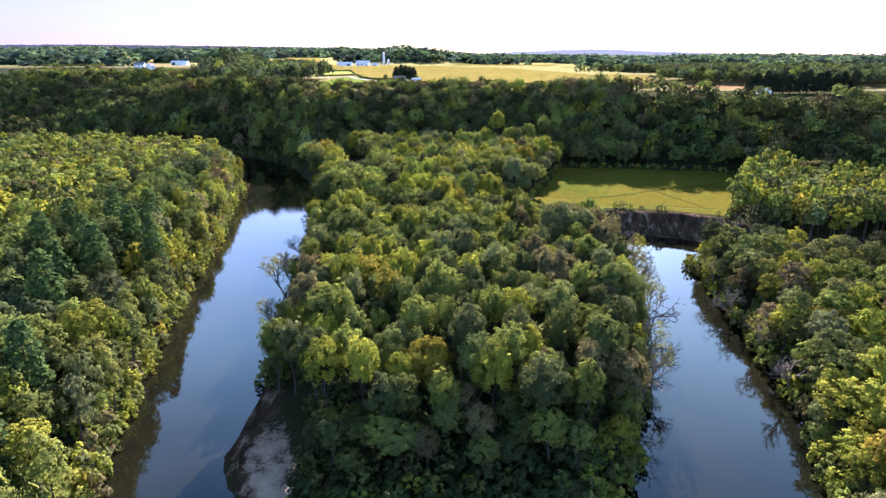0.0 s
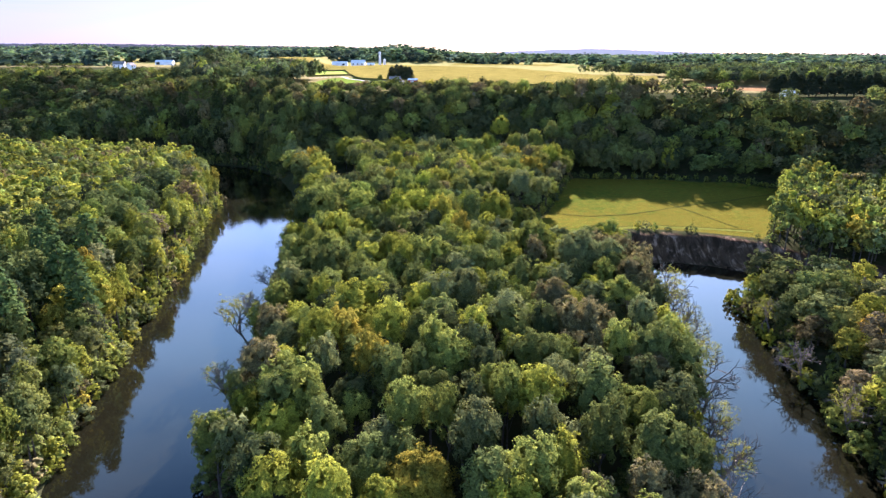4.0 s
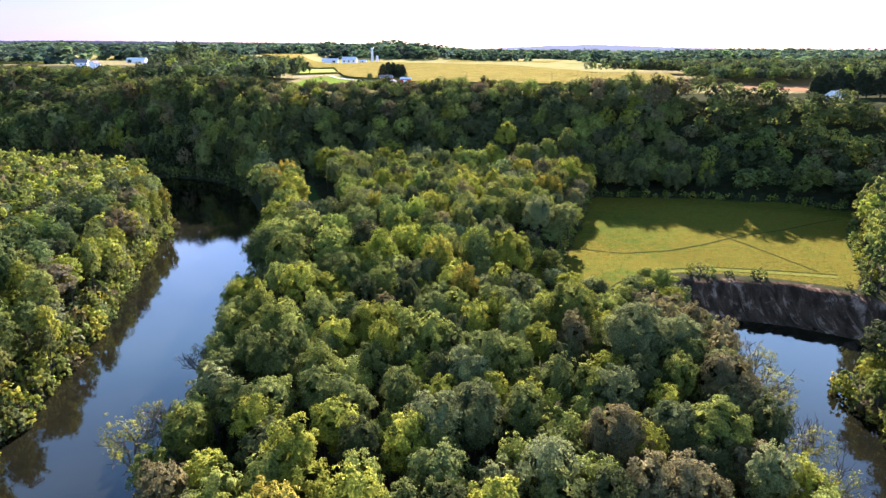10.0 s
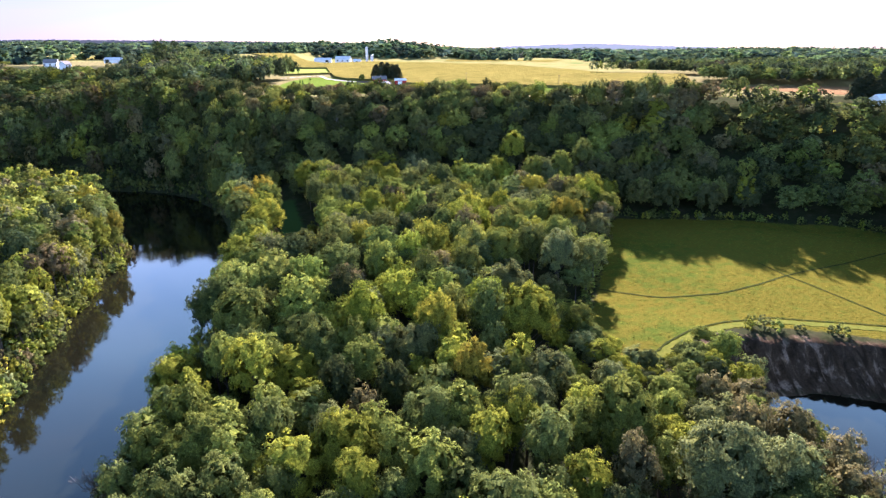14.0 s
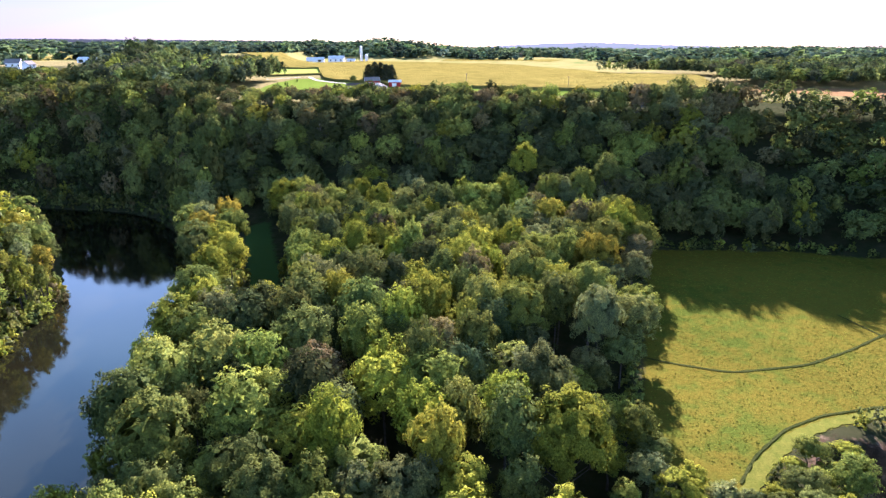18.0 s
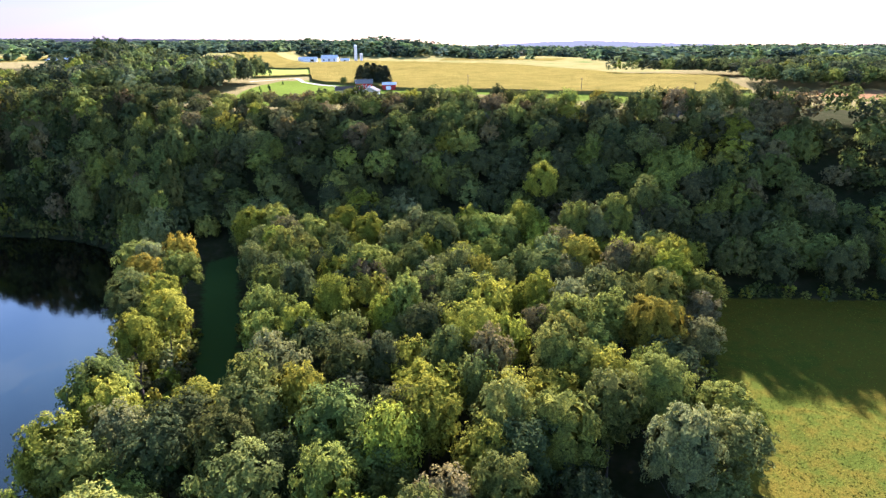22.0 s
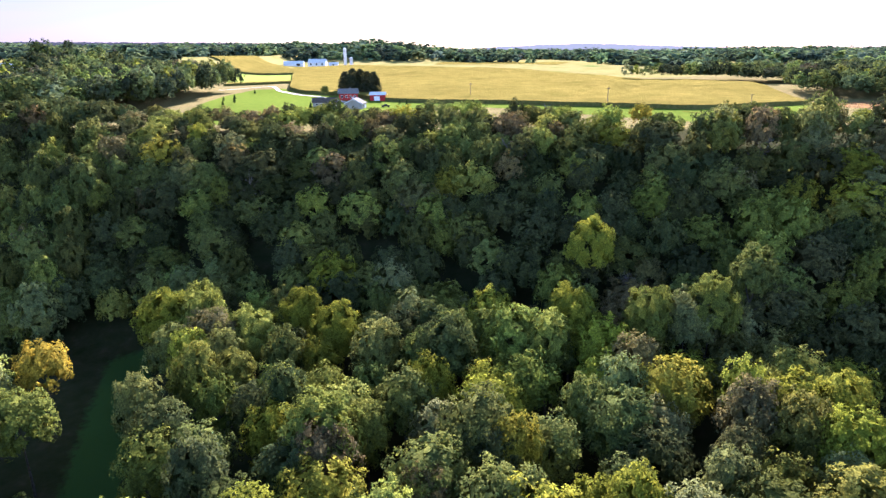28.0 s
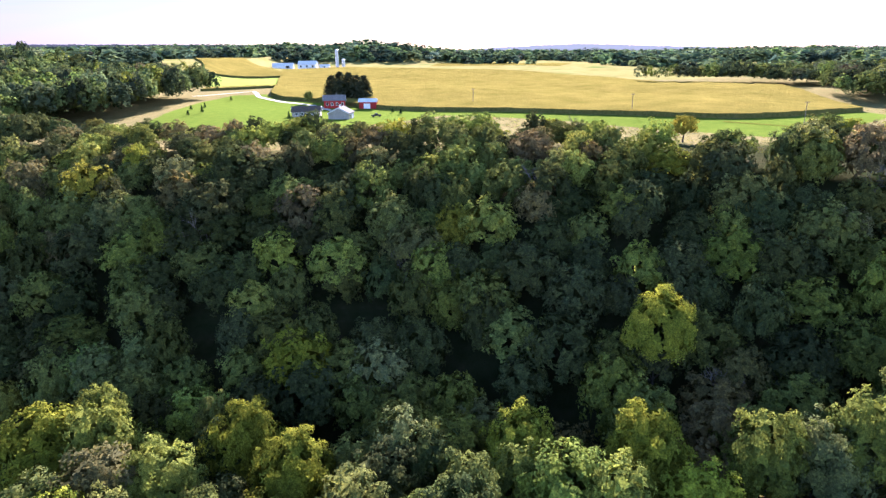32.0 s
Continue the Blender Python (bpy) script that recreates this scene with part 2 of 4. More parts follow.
# ---- plan ----
RIVER = [(-60, 30), (-72, 100), (-84, 142), (-95, 190), (-106, 245), (-115, 300), (-127, 347), (-137, 392), (-141, 425), (-155, 452), (-172, 480), (-204, 504), (-300, 534), (-700, 590),
         (-700, 650), (-400, 602), (-300, 588), (-215, 568), (-180, 561), (-154, 545), (-128, 512), (-112, 480), (-98, 445), (-83, 410), (-80, 390), (-72, 350), (-65, 298), (-61, 256),
         (-54, 204), (-50, 165), (-50, 140), (-51, 121), (-44, 108), (-28, 88), (0, 70), (20, 82), (32, 100), (42, 118), (50, 137), (57, 160), (64, 186), (71, 224)]
RIVER += [(78, 254), (82, 275), (85, 305), (104, 304.5), (121, 300), (142, 285), (176, 270), (260, 252), (600, 225), (600, 190), (260, 218), (160, 244), (122, 262), (111, 261), (110, 240),
          (105, 207), (101, 179), (98, 151), (84, 109), (76, 70), (66, 35), (52, 8), (30, -10), (0, -17), (-30, -11), (-50, 6)]
MEADOW = [(57, 302), (64, 309), (75, 319), (85, 324.5), (98, 329), (119, 322), (146, 309), (156, 320), (170, 348), (192, 385), (220, 412), (190, 430), (150, 445), (120, 449), (90, 451), (84, 443), (70, 397), (54, 351), (46, 328), (44, 310)]
SLOUGH = [(-59, 372), (-48, 376), (-50, 401), (-59, 432), (-71, 472), (-83, 512), (-95, 508), (-83, 470), (-71, 432), (-63, 401)]
LAWN = [(-136, 690), (-146, 771), (-152, 839), (-146, 890), (-118, 884), (-97, 838), (-62, 810), (-37, 788), (12, 756), (64, 740), (106, 723), (153, 697), (184, 701), (240, 726), (236, 700), (150, 632), (114, 672), (72, 708), (12, 735), (-14, 700), (-40, 672), (-77, 650), (-105, 655)]
FOOT_X = [-900, -700, -400, -215, -180, -152, -120, -60, 0, 60, 90, 150, 206, 240, 280, 330, 420, 600, 900]
FOOT_Y = [680, 650, 610, 576, 570, 555, 518, 500, 490, 464, 454, 448, 422, 382, 330, 280, 215, 140, 60]


def inside(poly, x, y):
    x, y = np.asarray(x, float), np.asarray(y, float)
    hit = np.zeros(x.shape, bool)
    for (ax, ay), (bx, by) in zip(poly, poly[1:] + poly[:1]):
        if ay == by:
            continue
        cross = ((ay > y) != (by > y)) & (x < (bx - ax) * (y - ay) / (by - ay) + ax)
        hit ^= cross
    return hit


def signed(poly, x, y):
    """Distance to a polygon's edge, negative inside."""
    x, y = np.asarray(x, float), np.asarray(y, float)
    best = np.full(x.shape, 1e9)
    for (ax, ay), (bx, by) in zip(poly, poly[1:] + poly[:1]):
        dx, dy = bx - ax, by - ay
        t = np.clip(((x - ax) * dx + (y - ay) * dy) / (dx * dx + dy * dy), 0, 1)
        best = np.minimum(best, (x - ax - t * dx) ** 2 + (y - ay - t * dy) ** 2)
    best = np.sqrt(best)
    return np.where(inside(poly, x, y), -best, best)


def step(a, b, v):
    t = np.clip((v - a) / (b - a), 0, 1)
    return t * t * (3 - 2 * t)


def wob(x, y, s):
    """Smooth unevenness between about -1 and 1, of wavelength s."""
    k = 6.283 / s
    return (np.sin(k * x + 1.3 * np.sin(k * 0.61 * y + 1)) + np.sin(k * 0.83 * y + 1.7 * np.sin(k * 0.47 * x + 2)) + np.sin(k * 0.57 * (x + y) + 4)) / 3


def bluff_depth(x, y):
    return y - np.interp(x, FOOT_X, FOOT_Y) + 7 * wob(x, y, 90)


def ground_z(x, y):
    x, y = np.asarray(x, float), np.asarray(y, float)
    d = signed(RIVER, x, y) + 1.2 * wob(x, y, 23)
    dm = signed(MEADOW, x, y)
    base = 5.5 + 4.4 * step(30, 2, dm) + 0.5 * wob(x, y, 60)
    base = np.where((x > 95) & (y < 262), 5.0, base)
    bar = np.exp(-((x + 38) / 22) ** 2 - ((y - 118) / 40) ** 2)
    width = 8 + 8 * step(60, 90, x) * step(265, 300, y) + 20 * bar
    base = base * (1 - 0.45 * bar)
    face = step(76, 90, x) * step(264, 274, y) * step(350, 335, y) * step(260, 200, x)
    rib = np.abs(np.sin(0.38 * x + 1.2 * np.sin(0.17 * x) + 0.1 * y)) + 0.5 * np.abs(np.sin(0.9 * x + 2 * np.sin(0.31 * x)))
    d = d + face * np.where(d > 1, 4.2 * (rib - 0.8), 0)
    t = np.clip(d / width, 0, 1)
    t = t + face * (np.clip(1.25 * t - 0.08, 0, 1) ** 1.6 - t)
    low = np.where(d > 0, 0.1 + base * (0.65 * t + 0.35 * step(0, 1, t)), -2.5 * step(0, -9, d))
    db = bluff_depth(x, y)
    w = np.interp(x, [-400, -300, -200, -120, 60, 180, 240, 330, 450], [60, 52, 66, 122, 132, 108, 150, 250, 320])
    w = w * 0.88
    ramp = step(0, 1, db / w) * 0.25 + np.clip(db / w, 0, 1) * 0.75
    nose = step(-180, -420, x)
    top = 57 - 51 * nose + 1.5 * wob(x, y, 140)
    top = top + (76.5 - top) * np.clip((y - 610) / 200, 0, 1) * np.minimum(1, 2.5 * nose) + 4 * step(640, 900, y) * np.maximum(0, 1 - 2.5 * nose)
    top = top + 8 * step(1000, 1500, y)
    left = step(200, -700, x)
    top = top + step(1500, 2700, y) * (8 + 12 * left) + step(3000, 4500, y) * 12
    top = top + step(1200, 2500, y) * (6 * wob(x, y, 900) + 4 * wob(x + 300, y, 410))
    top = top + 30 * np.exp(-((x + 120) / 190) ** 2 - ((y - 1830) / 170) ** 2)
    return low + (top - low) * ramp * np.where(db > 0, 1, 0)


def gz(x, y):
    return float(ground_z(np.array([x]), np.array([y]))[0])


# ---- helpers of the build ----
def mesh_from(name, verts, sides, mats, tint=None, soft=None):
    """A mesh of loose faces with the same number of corners; verts: faces x sides x 3."""
    n = len(verts)
    me = bpy.data.meshes.new(name)
    me.vertices.add(n * sides)
    me.vertices.foreach_set("co", np.ascontiguousarray(verts, np.float32).ravel())
    me.loops.add(n * sides)
    me.loops.foreach_set("vertex_index", np.arange(n * sides, dtype=np.int32))
    me.polygons.add(n)
    me.polygons.foreach_set("loop_start", np.arange(0, n * sides, sides, dtype=np.int32))
    me.polygons.foreach_set("loop_total", np.full(n, sides, np.int32))
    if tint is not None:
        a = me.color_attributes.new("leaf_tint", "FLOAT_COLOR", "POINT")
        rgba = np.ones((n * sides, 4), np.float32)
        rgba[:, :3] = np.repeat(tint, sides, axis=0)
        a.data.foreach_set("color", rgba.ravel())
    if soft is not None:
        me.polygons.foreach_set("use_smooth", np.ones(n, bool))
        me.attributes.new("custom_normal", "FLOAT_VECTOR", "POINT").data.foreach_set("vector", np.repeat(np.ascontiguousarray(soft, np.float32), sides, axis=0).ravel())
    me.update()
    for m in mats:
        me.materials.append(m)
    return me


def grid_mesh(name, px, py, pz, mats):
    """A sheet over a grid of points (arrays of rows x columns)."""
    r, c = px.shape
    me = bpy.data.meshes.new(name)
    co = np.stack([px, py, pz], -1).reshape(-1, 3).astype(np.float32)
    i = (np.arange(r - 1)[:, None] * c + np.arange(c - 1)[None, :]).ravel()
    quads = np.stack([i, i + 1, i + c + 1, i + c], -1).astype(np.int32)
    me.vertices.add(len(co))
    me.vertices.foreach_set("co", co.ravel())
    me.loops.add(quads.size)
    me.loops.foreach_set("vertex_index", quads.ravel())
    me.polygons.add(len(quads))
    me.polygons.foreach_set("loop_start", np.arange(0, quads.size, 4, dtype=np.int32))
    me.polygons.foreach_set("loop_total", np.full(len(quads), 4, np.int32))
    me.polygons.foreach_set("use_smooth", np.ones(len(quads), bool))
    me.update()
    for m in mats:
        me.materials.append(m)
    return me


def part(name, bm, material, parent, label=""):
    me = bpy.data.meshes.new(name)
    bm.to_mesh(me)
    bm.free()
    me.materials.append(material)
    ob = new(name, me)
    ob.parent = parent
    return tagged(ob, label)


def thing(name, place, label, category, group="", turn=0.0):
    ob = new(name)
    ob.matrix_world = pose(*place, 0, 0, turn)
    return tagged(ob, label, category, group)


# ---- ground and water ----
def spread(edges):
    out = []
    for a, b, s in edges:
        n = max(1, round((b - a) / s))
        out += list(np.linspace(a, b, n, endpoint=False))
    return np.array(out + [edges[-1][1]])


gx, gy = np.meshgrid(spread([(-4500, -1500, 150), (-1500, -700, 40), (-700, -260, 12), (-260, -150, 5), (-150, 76, 2.8), (76, 190, 1.5), (190, 230, 2.5), (230, 400, 6), (400, 1000, 25), (1000, 4500, 140)]),
                     spread([(-700, 40, 40), (40, 90, 5), (90, 264, 2.8), (264, 340, 1.4), (340, 470, 2.8), (470, 860, 5), (860, 1500, 20), (1500, 4900, 60)]))
ground_me = grid_mesh("ground", gx, gy, ground_z(gx, gy), [GROUND])
ground = tagged(new("ground", ground_me), "wooded river valley floor, steep bluff and rolling farmland", "ground", kind="structure")


def mask(name, values):
    a = ground_me.attributes.new(name, "FLOAT", "POINT")
    a.data.foreach_set("value", np.clip(values, 0, 1).astype(np.float32).ravel())


rd = signed(RIVER, gx, gy)
mask("meadow", 0.5 - signed(MEADOW, gx, gy) / 5)
mask("lawn", np.maximum(0.5 - signed(LAWN, gx, gy) / 6, 1.3 - np.hypot(gx - 278, (gy - 545) * 0.8) / 20))
mask("shaded_grass", 0.5 - signed(SLOUGH, gx, gy) / 8)
cut = step(62, 80, gx) * step(262, 284, gy) * step(345, 330, gy)
mud = 1.2 * step(9, 4, rd) * (rd > 0) * step(-26, -36, gx) * step(92, 100, gy) * step(166, 152, gy)
mask("bank_soil", np.maximum(np.where(rd > 0, 1.10 - np.abs(rd - 8) / 13, 1.0) * cut, mud))
mask("gravel", 1.55 * np.exp(-((gx + 42 - 0.012 * (gy - 130) ** 2 * (gy < 130)) / 5.6) ** 2 - ((gy - 111) / 19) ** 2) * step(1.5, 5, rd))
mask("rough_grass", step(590, 650, gy) * step(1150, 1000, gy) * 0.9)
mask("far_farmland", step(950, 1100, gy))

wx, wy = np.meshgrid(np.array([-900, -450, -150, 0, 150, 450, 900.0]), np.array([-300, 0, 150, 300, 450, 600, 720.0]))
tagged(new("river", grid_mesh("river", wx, wy, wx * 0, [WATER])), "calm brown-green river reflecting sky and trees", "water", kind="structure")

# ---- trees: shapes ----
def unit(v):
    return v / np.maximum(np.linalg.norm(v, axis=-1, keepdims=True), 1e-6)


def leaf_faces(rng, at, normal, size, sides, bend=0.3):
    """Small bent leaf sprays, one face each, at the given places."""
    n = len(at)
    side = unit(np.cross(normal, rng.normal(size=(n, 3))))
    up = np.cross(normal, side)
    s = size * rng.uniform(0.6, 1.35, (n, 1))
    if sides == 4:
        k = [(-1.0, 0.1), (0.1, -0.75), (1.0, -0.05), (-0.05, 0.8)]
    else:
        k = [(-1.0, -0.6), (1.0, -0.5), (0.0, 1.1)]
    out = []
    for i, (a, b) in enumerate(k):
        j = rng.uniform(0.75, 1.25, (n, 2))
        out.append(at + side * s * a * j[:, :1] + up * s * b * j[:, 1:] - normal * s * bend * (i % 2) * rng.uniform(0, 1.2, (n, 1)))
    return np.stack(out, 1)


def crown(seed, radius, height, clumps, leaves, size, sides=3, low=0.5, dome=1.0, lobes=6, reach=(0.17, 0.30), ragged=0.10):
    """Leaf sprays of one broadleaf crown that stands on the origin: clumps heaped over a lobed dome, with denser foliage within."""
    rng = np.random.default_rng(seed)
    half = np.array([radius, radius, height * (1 - low)])
    mid = np.array([0, 0, height * low])
    u = (np.arange(clumps) + 0.5) / clumps
    cz = 1 - 1.45 * u
    ang = np.arange(clumps) * 2.39996 + rng.uniform(-0.35, 0.35, clumps)
    d = unit(np.stack([np.sqrt(1 - cz ** 2) * np.cos(ang), np.sqrt(1 - cz ** 2) * np.sin(ang), cz], -1) + 0.16 * rng.normal(size=(clumps, 3)))
    big = unit(rng.normal(size=(lobes, 3)) * np.array([1, 1, 0.5]) + np.array([0, 0, 0.45]))
    near = np.max(d @ big.T, axis=1)
    out = 0.76 + 0.24 * np.clip((near - 0.35) / 0.6, 0, 1) ** 0.8 + ragged * rng.normal(size=clumps)
    r = radius * rng.uniform(*reach, clumps) * (0.75 + 0.35 * np.clip(near, 0, 1))
    half_c = np.stack([half[0] - r, half[1] - r, half[2] - r], -1)
    c = mid + d * out[:, None] * half_c
    pick = rng.choice(clumps, leaves, p=r ** 2 / np.sum(r ** 2))
    e = unit(unit(rng.normal(size=(leaves, 3))) + 0.55 * d[pick] + np.array([0, 0, 0.35]))
    at = c[pick] + e * r[pick][:, None] * rng.uniform(0.55, 1.12, (leaves, 1))
    shape = unit((at - mid) / half)
    soft = unit(e + 0.2 * d[pick] + dome * shape + np.array([0, 0, 0.15]) + 0.15 * rng.normal(size=(leaves, 3)))
    faces = leaf_faces(rng, at, unit(soft + 0.35 * rng.normal(size=(leaves, 3))), size, sides)
    n = max(40, leaves // 10)
    of = rng.integers(0, clumps, n)
    core = mid + (c[of] - mid) * rng.uniform(0.62, 0.92, (n, 1))
    inner = leaf_faces(rng, core, unit(d[of] + 0.3 * rng.normal(size=(n, 3))), 0.17 * radius, sides, 0.1)
    return np.concatenate([faces, inner]), np.concatenate([soft, d[of]])


def needle_crown(seed, radius, height, tiers, per, size, sides=4, blunt=0.75):
    """Whorls of drooping conifer boughs."""
    rng = np.random.default_rng(seed)
    ats, nors = [], []
    for i in range(tiers):
        u = (i + 0.5) / tiers
        reach = radius * (1 - u) ** blunt + 0.3
        boughs = 7 if u < 0.7 else 5
        for b in range(boughs):
            a = b * 6.283 / boughs + i * 0.7 + rng.uniform(-0.2, 0.2)
            f = np.sqrt(rng.uniform(0.05, 1, per))
            z = height * (0.14 + 0.84 * u) - 0.22 * reach * f ** 2 + 0.2 * rng.normal(size=per)
            w = rng.normal(size=per) * 0.16 * reach
            rr = reach * f * rng.uniform(0.85, 1.1)
            ats.append(np.stack([rr * np.cos(a) - w * np.sin(a), rr * np.sin(a) + w * np.cos(a), z], -1))
            nors.append(unit(np.stack([0.5 * np.cos(a) * np.ones(per), 0.5 * np.sin(a) * np.ones(per), np.ones(per)], -1) + 0.45 * rng.normal(size=(per, 3))))
    return leaf_faces(rng, np.concatenate(ats), np.concatenate(nors), size, sides, 0.15)


def rod(p, q, r0, r1, sides=5):
    """The side faces of a tapered rod."""
    p, q = np.array(p, float), np.array(q, float)
    w = unit(q - p)
    a = unit(np.cross(w, [0.3, 0.9, 0.2]))
    b = np.cross(w, a)
    t = np.arange(sides + 1) * 6.283 / sides
    ring = np.cos(t)[:, None] * a + np.sin(t)[:, None] * b
    lo, hi = p + r0 * ring, q + r1 * ring
    return np.stack([lo[:-1], lo[1:], hi[1:], hi[:-1]], 1)


def trunk_faces(seed, radius, height, limbs=5, sides=6):
    rng = np.random.default_rng(seed)
    p = [np.array([0, 0, -0.6])]
    for k in range(1, 4):
        p.append(np.array([rng.normal() * 0.3 * k, rng.normal() * 0.3 * k, height * (0.02 + 0.2 * k)]))
    r = [0.38, 0.27, 0.2, 0.09]
    out = [rod(p[k], p[k + 1], r[k], r[k + 1], sides) for k in range(3)]
    for k in range(limbs):
        u = rng.uniform(0.9, 2.6)
        i = int(u)
        s = p[i] + (p[i + 1] - p[i]) * (u - i)
        a = k * 2.4 + rng.uniform(0, 1)
        e = s + np.array([radius * 0.62 * np.cos(a), radius * 0.62 * np.sin(a), height * rng.uniform(0.12, 0.26)])
        out.append(rod(s, e, 0.15, 0.04, 4))
    return np.concatenate(out)


def bare_faces(seed, height, lean=(0.0, 0.0), depth=4, thin_by=0.55):
    """Trunk with limbs that fork down to twigs: lists of thick and of thin faces."""
    rng = np.random.default_rng(seed)
    thick, thin = [], []

    def grow(p, w, length, r, level):
        q = p + w * length
        (thick if level < 2 else thin).append(rod(p, q, r, r * 0.62, 5 if level < 2 else 3))
        if level == depth:
            return
        for k in range(3 if level < 2 else int(rng.integers(2, 4))):
            v = unit(w + rng.normal(size=3) * 0.55 + np.array([0, 0, 0.12]))
            grow(p + w * length * rng.uniform(0.55, 1.0), v, length * rng.uniform(0.58, 0.86), r * thin_by, level + 1)

    grow(np.array([0, 0, -0.4]), unit(np.array([lean[0], lean[1], 1.0])), height * 0.36, 0.02 * height, 0)
    return np.concatenate(thick), np.concatenate(thin)


# ---- where trees stand ----
TINTS = np.array([(0.204, 0.212, 0.028), (0.158, 0.178, 0.038), (0.108, 0.126, 0.036), (0.056, 0.068, 0.027), (0.134, 0.147, 0.057), (0.128, 0.110, 0.050), (0.250, 0.205, 0.030)])
TINT_WORDS = ["yellow-green", "light green", "mid-green", "dark green", "grey-green", "brownish thinning", "golden-yellow"]


def scatter(seed, x0, x1, y0, y1, gap, keep):
    """A jittered grid of places for which keep() holds."""
    rng = np.random.default_rng(seed)
    px, py = np.meshgrid(np.arange(x0, x1, gap), np.arange(y0, y1, gap * 0.92))
    px = px + (np.arange(px.shape[0]) % 2 * gap * 0.5)[:, None]
    px, py = px.ravel(), py.ravel()
    px = px + rng.uniform(-0.36, 0.36, len(px)) * gap
    py = py + rng.uniform(-0.36, 0.36, len(py)) * gap
    k = keep(px, py)
    return px[k], py[k]


def woods(name, label, seed, pts, radius, height, protos, mix, bark=True, shrink=None, hue=(1, 1, 1)):
    """Many crowns joined into one stand of woods. pts: places; radius, height: ranges; mix: weights of the tints."""
    rng = np.random.default_rng(seed)
    px, py = pts
    n = len(px)
    if n == 0:
        return None
    pz = ground_z(px, py)
    rr, hh = rng.uniform(*radius, n), rng.uniform(*height, n)
    if shrink:
        low_ = shrink(px, py)
        hh, rr = hh * low_, rr * (0.4 + 0.6 * np.minimum(low_, 1))
    kind = rng.choice(len(TINTS), n, p=np.array(mix) / sum(mix))
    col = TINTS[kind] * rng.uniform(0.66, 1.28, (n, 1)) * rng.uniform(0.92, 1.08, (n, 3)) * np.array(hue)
    turn = rng.uniform(0, 6.283, n)
    which = rng.integers(0, len(protos), n)
    faces, tints, softs = [], [], []
    for i in range(n):
        f, sn = protos[which[i]]
        c, s = np.cos(turn[i]), np.sin(turn[i])
        g = np.empty_like(f)
        g[..., 0] = (f[..., 0] * c - f[..., 1] * s) * rr[i] + px[i]
        g[..., 1] = (f[..., 0] * s + f[..., 1] * c) * rr[i] + py[i]
        g[..., 2] = f[..., 2] * hh[i] + pz[i]
        faces.append(g)
        softs.append(np.stack([sn[:, 0] * c - sn[:, 1] * s, sn[:, 0] * s + sn[:, 1] * c, sn[:, 2]], -1))
        tints.append(np.repeat(col[i][None], len(f), 0))
    ob = new(name, mesh_from(name, np.concatenate(faces), protos[0][0].shape[1], [LEAF_WOODS], np.concatenate(tints), np.concatenate(softs)))
    tagged(ob, label, "woods", kind="stuff")
    if bark:
        rods = np.concatenate([rod((px[i], py[i], pz[i] - 0.5), (px[i] + rng.normal() * 0.6, py[i] + rng.normal() * 0.6, pz[i] + hh[i] * 0.7), 0.32, 0.08, 5) for i in range(n)])
        t = new("trunks", mesh_from("trunks", rods, 4, [BARK]))
        t.parent = ob
        tagged(t, kind="stuff")
    return ob


def unit_protos(count, seed, clumps, leaves, size, sides, dims=(5.0, 22.0), **more):
    """Crowns of radius 1 and height 1; size is meant for a crown of radius 5 and height 22."""
    out = []
    for k in range(count):
        f, s = crown(seed + k, *dims, clumps, leaves, size, sides, **more)
        out.append(((f / np.array([dims[0], dims[0], dims[1]])).astype(np.float32), s.astype(np.float32)))
    return out


NEAR = unit_protos(10, 100, 64, 3800, 0.18, 3, (5.5, 22.0), low=0.68, reach=(0.13, 0.23))
MID = unit_protos(8, 200, 46, 1500, 0.29, 3, (5.5, 22.0), low=0.62, reach=(0.15, 0.26))
WIDE = unit_protos(9, 360, 86, 3200, 0.245, 3, (7.0, 23.0), low=0.66, lobes=8, reach=(0.11, 0.21))
SLOPE = unit_protos(9, 240, 76, 1900, 0.36, 3, (7.5, 16.5), low=0.50, lobes=8, reach=(0.11, 0.21))
ROUND = unit_protos(6, 330, 34, 440, 0.62, 3, (6.5, 18.0), low=0.55, reach=(0.18, 0.30))
FAR = unit_protos(5, 300, 22, 230, 0.78, 3, (5.5, 22.0), low=0.60, reach=(0.18, 0.30))
BUSH = unit_protos(6, 350, 22, 380, 0.58, 3, (5.0, 12.0), low=0.30)
UNDER = unit_protos(5, 380, 16, 190, 0.78, 3, (5.0, 10.0), low=0.20)
TINY = unit_protos(4, 400, 9, 48, 2.0, 3, (5.0, 9.0), low=0.15, dome=1.0)


def tree_ground(x, y):
    return (signed(RIVER, x, y) > 2.5) & (signed(MEADOW, x, y) > 1.5) & (signed(SLOUGH, x, y) > 4)


def on_island(x, y):
    left_ = np.interp(y, [60, 165, 204, 256, 298, 350, 390, 445, 480, 520], [-60, -50, -54, -61, -65, -72, -80, -98, -112, -130])
    right_ = np.interp(y, [60, 109, 164, 255, 300, 330, 351, 397, 450, 520], [10, 37, 60, 80, 80, 60, 54, 70, 90, 90])
    bar = np.exp(-((x + 42) / 13) ** 2 - ((y - 118) / 32) ** 2)
    return (x > left_) & (x < right_) & tree_ground(x, y) & (bluff_depth(x, y) < 0) & ((x > np.interp(y, [432, 472, 512], [-60, -72, -84])) | (y < 478)) & (bar < 0.55) & (y > 119 + 5 * np.sin(x * 0.2))


ISLAND_MIX = (20, 28, 26, 13, 8, 4, 1)
